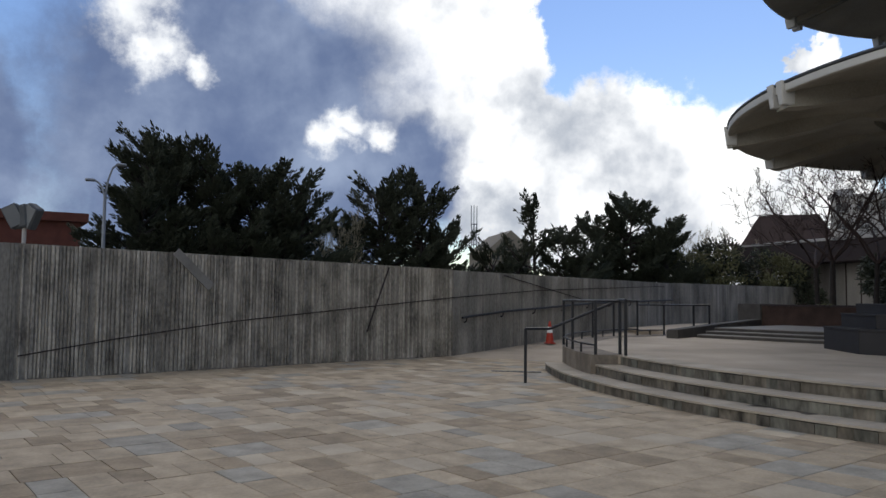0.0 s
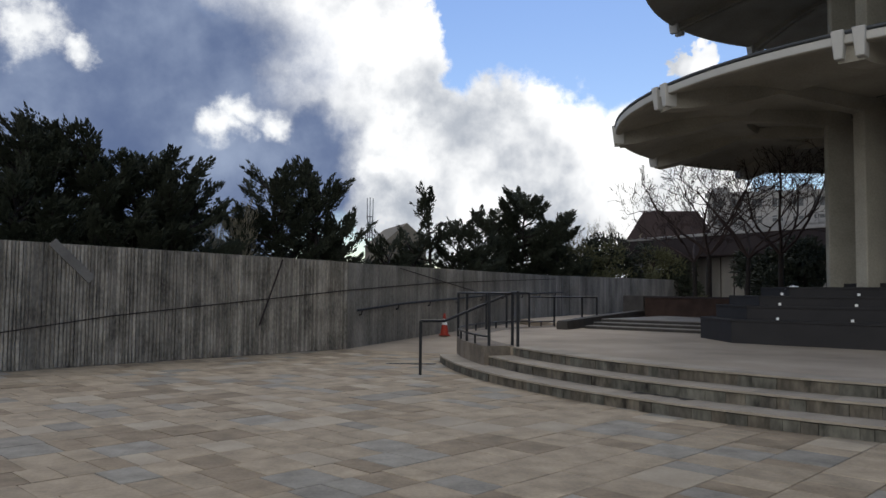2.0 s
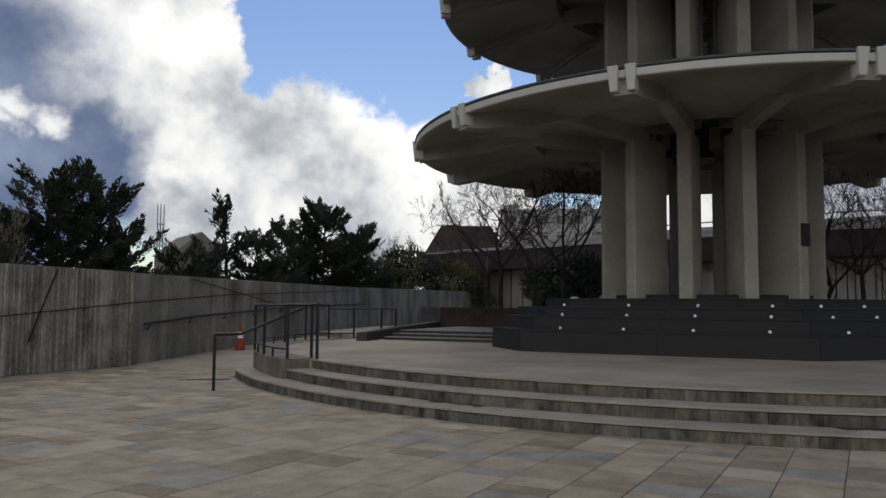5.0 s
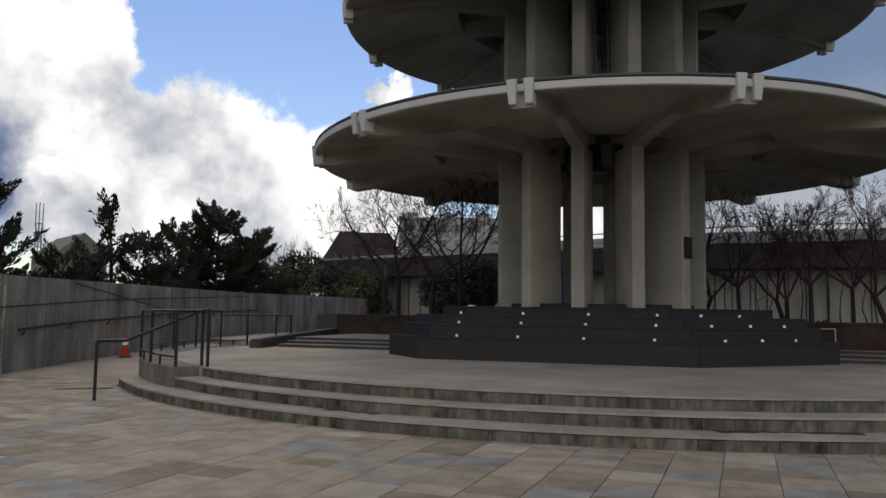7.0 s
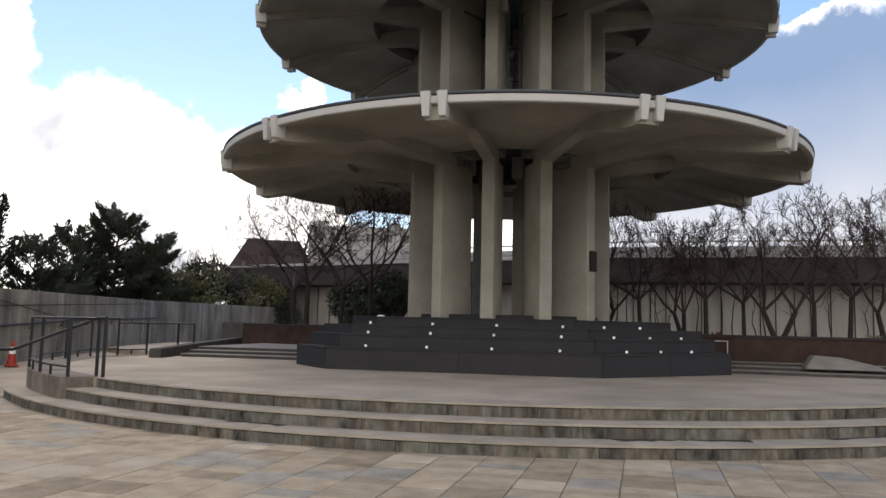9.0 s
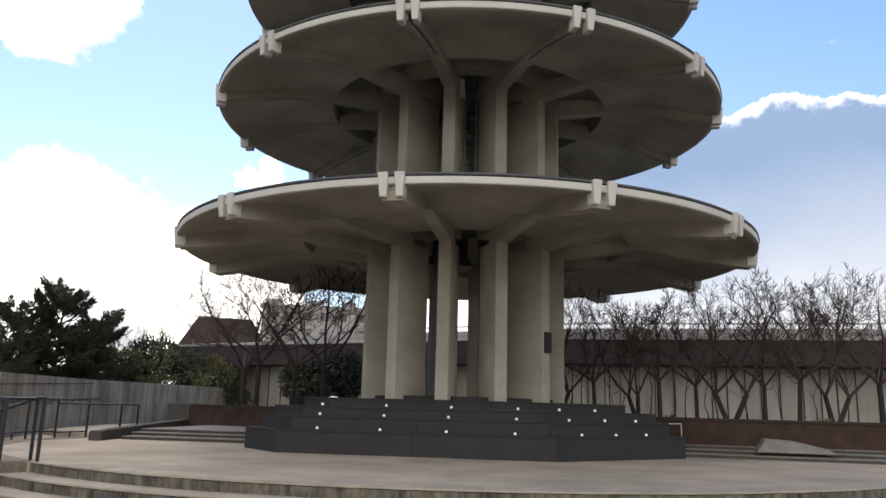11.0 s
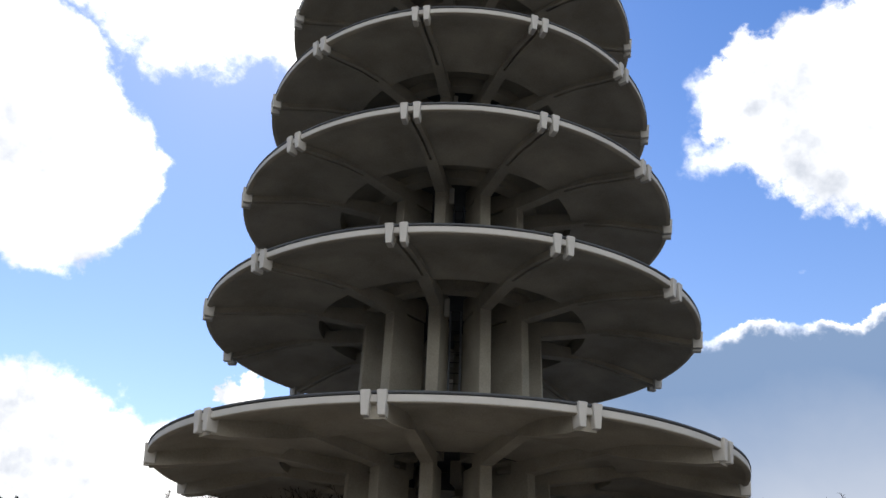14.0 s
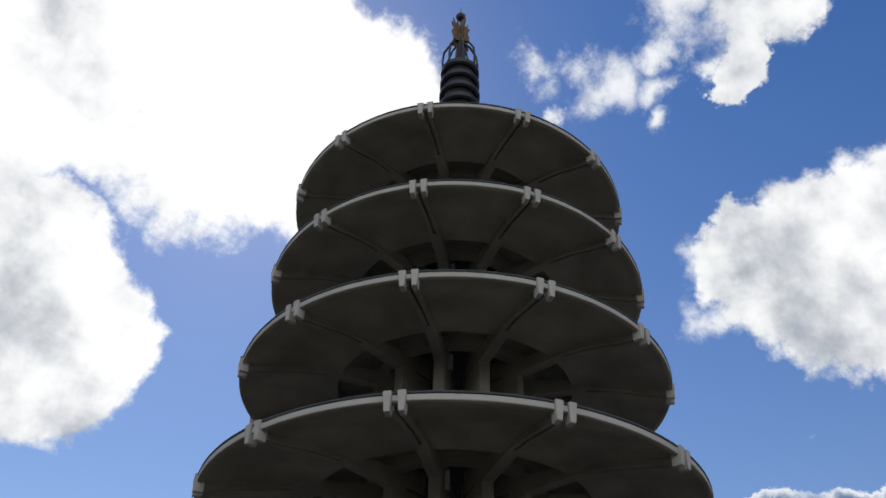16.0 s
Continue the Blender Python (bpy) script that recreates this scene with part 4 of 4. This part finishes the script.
def at(az, d, z=0.0):
    return Vector((d * math.sin(radians(az)), d * math.cos(radians(az)), z))


def cypress(label, base, h, w, seed, limbs=26, dense=1.0, lean=0.0, low=0.12, mat=None):
    """Wind-shaped conifer: a trunk, rising limbs, and brushes of short sprays along them."""
    big = 1.0 if base.length < 26 else 1.2
    rng = random.Random(seed)
    h *= 1.05
    t = thing("cypress_tree", label, "tree", Matrix.Translation(base), "conifers behind the wall")
    wood, leaf = Soup(), Soup()
    p = Vector((0, 0, -0.1))
    spine = [p]
    for i in range(8):
        p = p + Vector((rng.uniform(-0.06, 0.06) + lean * 0.1, rng.uniform(-0.06, 0.06), h * 0.93 / 8))
        spine.append(p)
    for i in range(8):
        wood.limb(spine[i], spine[i + 1], 0.16 * (1 - i / 9), 0.16 * (1 - (i + 1) / 9))
    for k in range(limbs):
        s = low + (1 - low) * (k + rng.random() * 0.8) / limbs
        i = min(7, int(s * 8))
        root = spine[i].lerp(spine[i + 1], s * 8 - i)
        a = rng.uniform(0, 2 * math.pi)
        reach = w * 0.5 * (1.05 - 0.62 * max(0, s - 0.3) / 0.7) * rng.uniform(0.5, 1.22)
        rise = reach * rng.uniform(0.12, 0.6) + 0.18
        if s > 0.8:
            rise += 0.3
        tip = root + Vector((math.cos(a) * reach + lean * 0.3 * reach, math.sin(a) * reach, rise))
        knee = root.lerp(tip, 0.5) - Vector((0, 0, 0.12 * reach))
        wood.limb(root, knee, 0.05, 0.035, 4), wood.limb(knee, tip, 0.035, 0.012, 4)
        # flame-shaped sprays fanning out along the limb, upswept and drawn out to a point
        along = (tip - root).normalized()
        flat = along.cross(Vector((0, 0, 1))).normalized()
        for q in range(int((4 + reach * 5.5) * dense) + 1):
            u = 1.0 if q == 0 else 0.2 + 0.8 * (rng.random() ** 0.8)
            c = root.lerp(knee, u * 2) if u < 0.5 else knee.lerp(tip, u * 2 - 1)
            c = c + rvec(rng, 0.08)
            spread = 0.0 if q == 0 else rng.uniform(-1.0, 1.0)
            d = (along * 0.8 + flat * spread + Vector((lean * 0.4, 0, rng.uniform(0.05, 0.5)))).normalized()
            ln = rng.uniform(0.32, 0.68) * big * (1.15 - 0.3 * u)
            for j in range(26):
                f = rng.random() ** 0.85
                fat = 0.15 * big * (1 - f) ** 0.8 + 0.012
                off = rvec(rng, fat)
                off.z *= 0.6
                a0 = c + d * (ln * f) + off
                leaf.spindle(a0, a0 + (d + off * 2.2 + rvec(rng, 0.25)).normalized() * rng.uniform(0.10, 0.19) * big, rng.uniform(0.026, 0.044) * big, 3)
    child("trunk", wood.mesh("trunk", M_BARK), t)
    child("crown", leaf.mesh("crown", mat or M_PINE), t)
    return t


def grow(soup, rng, p, d, length, r, depth, up=0.06):
    """A bending limb with side branches that turn up towards their tips."""
    n = 5 if depth > 1 else (4 if depth == 1 else 3)
    for i in range(n):
        d = (d + rvec(rng, 0.24) + Vector((0, 0, up * (1.6 if depth < 2 else 1.0)))).normalized()
        e = p + d * length / n
        r1 = max(r * (1 - 0.55 / n * (1.2 if i else 0.8)), 0.0045)
        soup.limb(p, e, max(r, 0.005), r1, 6 if r > 0.04 else (4 if r > 0.012 else 3))
        p, r = e, r1
        if depth > 0 and (i > 0 or depth < 3) and rng.random() < (0.92 if depth > 1 else 0.75):
            side = d.cross(rvec(rng)).normalized()
            ang = radians(rng.uniform(32, 66))
            b = (d * math.cos(ang) + side * math.sin(ang) + Vector((0, 0, 0.10))).normalized()
            grow(soup, rng, p, b, length * (0.66 - 0.28 * i / n) * rng.uniform(0.65, 1.15), r * 0.62, depth - 1, up)


def bare_tree(seed, h, stems=1, trunk=0.3, up=0.05, spread=0.75, depth=6, label="", r=0.10, mat=None, group="bare trees in the planter"):
    rng = random.Random(seed)
    t = thing("bare_tree", label, "tree", None, group)
    s, tr = Soup(), Soup()
    for k in range(stems):
        d = Vector((rng.uniform(-0.12, 0.12), rng.uniform(-0.12, 0.12), 1)) if stems == 1 else Vector((math.cos(k * 2.4) * 0.45, math.sin(k * 2.4) * 0.45, 1))
        d.normalize()
        fork = Vector((0, 0, -0.1)) + d * h * trunk
        tr.limb(Vector((0, 0, -0.1)), fork.lerp(Vector((0, 0, -0.1)), 0.5), r * 1.15, r * 0.95, 8)
        tr.limb(fork.lerp(Vector((0, 0, -0.1)), 0.5), fork, r * 0.95, r * 0.85, 8)
        n = rng.choice((4, 5, 5)) if stems == 1 else 3
        a0 = rng.uniform(0, 6)
        for j in range(n):
            a = a0 + j * 2 * math.pi / n
            b = Vector((math.cos(a) * spread, math.sin(a) * spread, rng.uniform(0.6, 1.3))).normalized()
            grow(s, rng, fork, b, h * rng.uniform(0.46, 0.66), r * 0.56, depth, up)
    zs = max(v[2] for v in s.v)
    k = h / zs
    s.v = [(x * k, y * k, z * k) for x, y, z in s.v]
    tr.v = [(x * k, y * k, z * k) for x, y, z in tr.v]
    child("trunk", tr.mesh("trunk", M_BARK if mat is None else mat), t)
    child("crown", s.mesh("crown", mat or M_TWIG), t)
    return t


def shrub(label, base, h, w, seed, mat, n=900, cat="shrub"):
    rng = random.Random(seed)
    t = thing("shrub", label, cat, Matrix.Translation(base), "shrubs behind the wall")
    wood, leaf = Soup(), Soup()
    lumps = [(Vector((rng.uniform(-0.5, 0.5) * w, rng.uniform(-0.3, 0.3) * w, rng.uniform(0.3, 0.85) * h)), rng.uniform(0.14, 0.26) * w) for _ in range(9)]
    for c, r in lumps:
        wood.limb(Vector((c.x * 0.3, c.y * 0.3, 0)), c, 0.05, 0.015, 4)
        for _ in range(n // 9):
            d = rvec(rng).normalized()
            p = c + Vector((d.x * r, d.y * r, d.z * min(r, h * 0.3))) * rng.uniform(0.4, 1.1)
            e = p + (d + rvec(rng, 0.8)).normalized() * rng.uniform(0.12, 0.28)
            leaf.spindle(p, e, rng.uniform(0.04, 0.085), 3)
    child("stem", wood.mesh("stem", M_BARK), t)
    child("foliage", leaf.mesh("foliage", mat), t)


# conifers behind the boundary wall
big = "dense dark wind-shaped conifer behind the concrete wall"
for az, d, h, w, seed, n, lean in ((-21.0, 23.5, 4.2, 2.6, 17, 30, -0.5), (-20.1, 24, 5.5, 3.6, 11, 50, -0.4), (-18.9, 25, 5.9, 4.2, 12, 54, -0.5), (-16.6, 24.5, 5.5, 4.0, 13, 52, -0.2),
                                   (-14.4, 25, 5.1, 3.8, 18, 48, 0.3), (-12.4, 24.5, 4.6, 3.4, 14, 44, 0.5), (-11.0, 25, 4.1, 2.6, 19, 34, 0.4)):
    cypress(big, at(az, d), h, w, seed, n, 1.3, lean)
spiky = "dark spiky conifer behind the concrete wall"
cypress(spiky, at(-4.1, 28), 5.2, 3.6, 21, 46, 1.0, -0.4)
cypress(spiky, at(-2.3, 28.4), 5.3, 3.2, 33, 44, 1.0, 0.3)
cypress(spiky, at(-5.8, 28.5), 3.6, 2.4, 25, 28, 1.3, -0.4)
cypress("small dark conifer beside the larger one", at(-0.2, 29), 3.7, 1.5, 22, 22, 1.1, 0.1)
cypress("small dark conifer beside the larger one", at(0.9, 30), 2.0, 1.2, 26, 12, 1.2, 0.5)
cypress("thin open conifer with a bare top", at(6.6, 34), 5.4, 3.2, 23, 17, 0.7, 0.1, 0.2)
cypress("low dark conifer behind the wall", at(3.6, 33), 3.1, 2.4, 27, 18, 0.9, 0.0)
cypress("low dark conifer behind the wall", at(5.3, 33.5), 3.4, 2.6, 37, 20, 0.9, 0.2)
cypress("low dark conifer behind the wall", at(9.0, 34), 4.0, 3.0, 28, 24, 1.4, 0.3)
cypress("low dark conifer behind the wall", at(10.4, 36), 3.4, 2.2, 30, 20, 1.4, 0.3)
uneven = "dark conifer with an uneven spiky crown"
cypress(uneven, at(13.9, 40), 6.0, 4.0, 24, 56, 1.7, 0.2)
cypress(uneven, at(12.2, 40.5), 4.9, 3.2, 31, 42, 1.7, -0.3)
cypress(uneven, at(16.2, 40), 4.9, 3.0, 29, 42, 1.7, 0.3)
for i, (az, d, h, w) in enumerate(((18.2, 41, 4.3, 3.6), (20.2, 42, 3.9, 3.4), (22.2, 42, 3.4, 3.2), (24.0, 42, 3.0, 2.8), (16.9, 42, 3.6, 2.8), (21.2, 43, 3.8, 3.0))):
    shrub("loose olive-green shrub behind the wall", at(az, d), h * 1.2, w, 50 + i, M_SHRUB if i % 2 == 0 else M_PINE, 2400)
shrub("dark evergreen shrub behind the plinth", at(33.0, 30, 1.0), 2.6, 3.4, 61, M_PINE, 3600)
shrub("dark evergreen shrub behind the plinth", at(31.4, 31, 1.0), 2.0, 2.4, 62, M_PINE, 2600)

# leafless trees
pale = bare_tree(71, 4.5, 3, 0.25, 0.12, 0.5, 4, "pale leafless tree between the conifers", 0.06, M_PALETWIG, "leafless trees behind the wall")
pale.matrix_world = Matrix.Translation(at(-8.5, 26.5)) @ Matrix.Diagonal((0.62, 0.62, 1.02, 1))
tall = bare_tree(72, 5.9, 3, 0.2, 0.3, 0.3, 4, "upright leafless tree behind the wall", 0.07, M_PALETWIG, "leafless trees behind the wall")
tall.matrix_world = Matrix.Translation(at(18.6, 45))
copy_thing(tall, pose(*at(19.8, 46), 0, 0, 80))
copy_thing(tall, pose(*at(17.7, 46), 0, 0, 200) @ Matrix.Scale(0.9, 4))

LBL = "leafless spreading tree with a dark trunk in the planter"
kinds = [bare_tree(80 + i, 3.7 + 0.12 * i, 1 if i != 2 else 2, (0.36, 0.33, 0.24)[i], 0.08, 0.9, 4, LBL, 0.066) for i in range(3)]


def in_planter(az, back):
    u = Vector((math.sin(radians(az)), math.cos(radians(az))))
    p = ray_edge(az, PLANTER + [(40, 10), (20, 40)])
    return p + u * back


spots = [(51.8, 0.9, 0), (54.8, 1.2, 2), (56.3, 0.7, 1), (58.8, 1.3, 0), (61.0, 0.9, 2), (63.2, 0.8, 1), (65.3, 1.0, 0), (67.4, 0.9, 2), (70.2, 1.0, 1), (73.5, 1.0, 0), (27.1, 1.0, 1), (29.6, 1.4, 0), (49.0, 1.2, 2), (26.2, 2.0, 0), (31.8, 2.2, 1)]
for i, (az, back, k) in enumerate(spots):
    p = in_planter(az, back)
    s = (1.0, 0.92, 1.06, 0.96)[i % 4] * (1.0 if az > 60 else 0.95) * (1.4 if az < 32 else 1.0)
    m = pose(p.x, p.y, 1.15, 0, 0, 77 * i) @ Matrix.Scale(s, 4)
    copy_thing(kinds[k], m)
for kt in kinds:
    for o in (*kt.children_recursive, kt):
        bpy.data.objects.remove(o)

# thin upright stems and low plants in the bed
rng_bed = random.Random(9)
for i, az in enumerate((50.2, 50.9, 52.6, 53.1, 53.9, 55.6, 57.3, 57.9, 59.7, 60.2, 62.1, 64.2, 66.4, 68.3)):
    p = in_planter(az, rng_bed.uniform(0.6, 1.8))
    t = thing("sapling", "thin dark upright stem in the planting bed", "sapling", pose(p.x, p.y, 1.15), "saplings in the planter")
    s = Soup()
    q = Vector((0, 0, -0.05))
    h = rng_bed.uniform(0.9, 2.2)
    line = [q]
    for k in range(6):
        e = q + Vector((rng_bed.uniform(-0.05, 0.05), rng_bed.uniform(-0.05, 0.05), h / 6))
        line.append(e)
        if k > 2:
            w = Soup()
            w.limb(e, e + Vector((rng_bed.uniform(-0.3, 0.3), rng_bed.uniform(-0.3, 0.3), 0.25)), 0.008, 0.004, 4)
            child("twig", w.mesh("twig", M_BARK), t)
        q = e
    s.stem(line, [0.022 - 0.0026 * k for k in range(7)])
    child("stem", s.mesh("stem", M_BARK), t)
for az, back, h, w, mat, lab in ((53.9, 0.5, 0.32, 0.5, M_SHRUB, "low green plant in the planting bed"), (55.6, 0.6, 0.3, 0.4, M_SHRUB, "low green plant in the planting bed"), (57.0, 0.5, 0.3, 0.36, M_FLOWER, "small plant with dull red flowers in the planting bed"),
                                (59.9, 0.5, 0.22, 0.6, M_SHRUB, "low green plant in the planting bed"), (62.2, 0.6, 0.25, 0.5, M_SHRUB, "low green plant in the planting bed"), (66.8, 0.6, 0.3, 0.5, M_SHRUB, "low green plant in the planting bed"), (26.6, 0.5, 0.3, 0.5, M_SHRUB, "low green plant in the planting bed")):
    p = in_planter(az, back)
    t = thing("bed_plant", lab, "plant", pose(p.x, p.y, 1.15), "plants in the bed")
    s = Soup()
    for k in range(70):
        a, r = rng_bed.uniform(0, 6.28), rng_bed.random() ** 0.5 * w * 0.5
        q = Vector((r * math.cos(a) * 0.5, r * math.sin(a) * 0.5, rng_bed.uniform(0, h * 0.6)))
        s.spindle(q, q + Vector((r * math.cos(a) * 0.6, r * math.sin(a) * 0.6, rng_bed.uniform(0.1, 0.5) * h)), rng_bed.uniform(0.015, 0.03), 3)
    child("foliage", s.mesh("foliage", mat), t)

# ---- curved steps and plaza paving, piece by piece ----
kerb_stones("step_1", 11.32, 10.4, 0.0, 0.158, 175.8, 322, 0.9, "worn curved concrete step with stained, shade-darkened edge stones")
kerb_stones("step_2", 10.86, 10.2, 0.158, 0.323, 188.5, 322, 0.9, "worn curved concrete step with stained, shade-darkened edge stones")
kerb_stones("step_3", 10.42, 9.95, 0.323, DECK + 0.004, 188.6, 322, 0.9, "worn curved concrete terrace edge with stained, shade-darkened stones")

# cheek wall that closes the steps and carries the railing round the terrace
angs = [188.5 - 0.75 * i for i in range(92)]
bm = bmesh.new()
prism(bm, [ring_xy(edge_radius(min(a, 188.4)), a) for a in angs][::-1] + [ring_xy(edge_radius(min(a, 188.4)) - 0.6, a) for a in angs], -0.2, DECK + 0.004)
bmesh.ops.bevel(bm, geom=[e for e in bm.edges if all(v.co.z > DECK for v in e.verts)], offset=0.02, segments=2, affect="EDGES")
solid("cheek_wall", bm, M_CHEEK, "curved stained concrete wall ending the steps under the railing", "terrace wall", "structure")


def damp_stain(r0, r1, a0, a1, z, seed):
    """A ragged wet patch lying on a tread."""
    rng, b = random.Random(seed), bmesh.new()
    n = 22
    top = [(r0 - (r0 - r1) * (0.5 + 0.45 * rng.random()) * math.sin(math.pi * i / n) ** 0.5, a0 + (a1 - a0) * i / n) for i in range(n + 1)]
    rim = [ring_xy(r1, a) for r, a in top] + [ring_xy(r, a) for r, a in top[::-1][1:-1]]
    prism(b, rim, z, z + 0.004)
    solid("damp_patch", b, M_DAMP, "dark damp patch on the worn step tread", "stain")


damp_stain(11.12, 10.87, 234.5, 243.5, 0.157, 3)
damp_stain(11.1, 10.87, 209.0, 213.5, 0.157, 4)
damp_stain(11.05, 10.87, 249.0, 256.0, 0.157, 6)


def build_pavers():
    rng = random.Random(5)
    turn = radians(38)
    ux, uy = math.cos(turn), math.sin(turn)
    wall_a, wall_b = Vector(WALL[0]), Vector(WALL[2])
    wd = (wall_b - wall_a).normalized()
    meshes = {}

    def stone(w, h, i):
        key = (w, h, i)
        if key not in meshes:
            b = bmesh.new()
            g = 0.0045
            box(b, g, g, -0.05, w - g, h - g, 0.0)
            bmesh.ops.bevel(b, geom=[e for e in b.edges if all(v.co.z > -0.01 for v in e.verts)], offset=0.005, segments=1, affect="EDGES")
            meshes[key] = mesh_of("paver", b, (M_STONE, M_STONE2, M_STONE3, M_STONE4)[i])
        return meshes[key]

    far = [Soup() for _ in range(4)]
    count = 0
    v = -14.0
    while v < 24:
        h = rng.choice((0.46, 0.49, 0.49, 0.52))
        u = -22.0 - rng.random()
        while u < 24:
            w = rng.choice((0.26, 0.3, 0.34, 0.4, 0.46, 0.56))
            x, y = ux * (u + w / 2) - uy * (v + h / 2), uy * (u + w / 2) + ux * (v + h / 2)
            side = wd.x * (y - wall_a.y) - wd.y * (x - wall_a.x)
            rad = math.hypot(x - CX, y - CY)
            front = y > -5 and (x * x + y * y) < 24 ** 2
            if side < 0.25 and rad > 11.1 and front and x > -14 and not (y > 19.0 and x > 0):
                i = rng.choices((0, 1, 2, 3), (7, 2, 3, 1))[0]
                zz = rng.uniform(-0.003, 0.002)
                near = math.hypot(x - 1.8, y - 6.0) < 4.0 and count < 320
                px, py = ux * u - uy * v, uy * u + ux * v
                if near:
                    ob = new("paver", stone(w, h, i))
                    ob.parent, ob.matrix_basis = ground, pose(px, py, zz, 0, 0, 38)
                    count += 1
                else:
                    s = far[i]
                    g, n0 = 0.0045, len(s.v)
                    for du, dv in ((g, g), (w - g, g), (w - g, h - g), (g, h - g)):
                        s.v.append((px + ux * du - uy * dv, py + uy * du + ux * dv, zz))
                    for du, dv in ((g, g), (w - g, g), (w - g, h - g), (g, h - g)):
                        s.v.append((px + ux * du - uy * dv, py + uy * du + ux * dv, -0.03))
                    s.f.append((n0, n0 + 1, n0 + 2, n0 + 3))
                    for k in range(4):
                        s.f.append((n0 + k, n0 + 4 + k, n0 + 4 + (k + 1) % 4, n0 + (k + 1) % 4))
            u += w
        v += h
    for i, s in enumerate(far):
        o = new("paving", s.mesh("paving", (M_STONE, M_STONE2, M_STONE3, M_STONE4)[i]))
        o.parent = ground
        tagged(o, kind="stuff")


build_pavers()
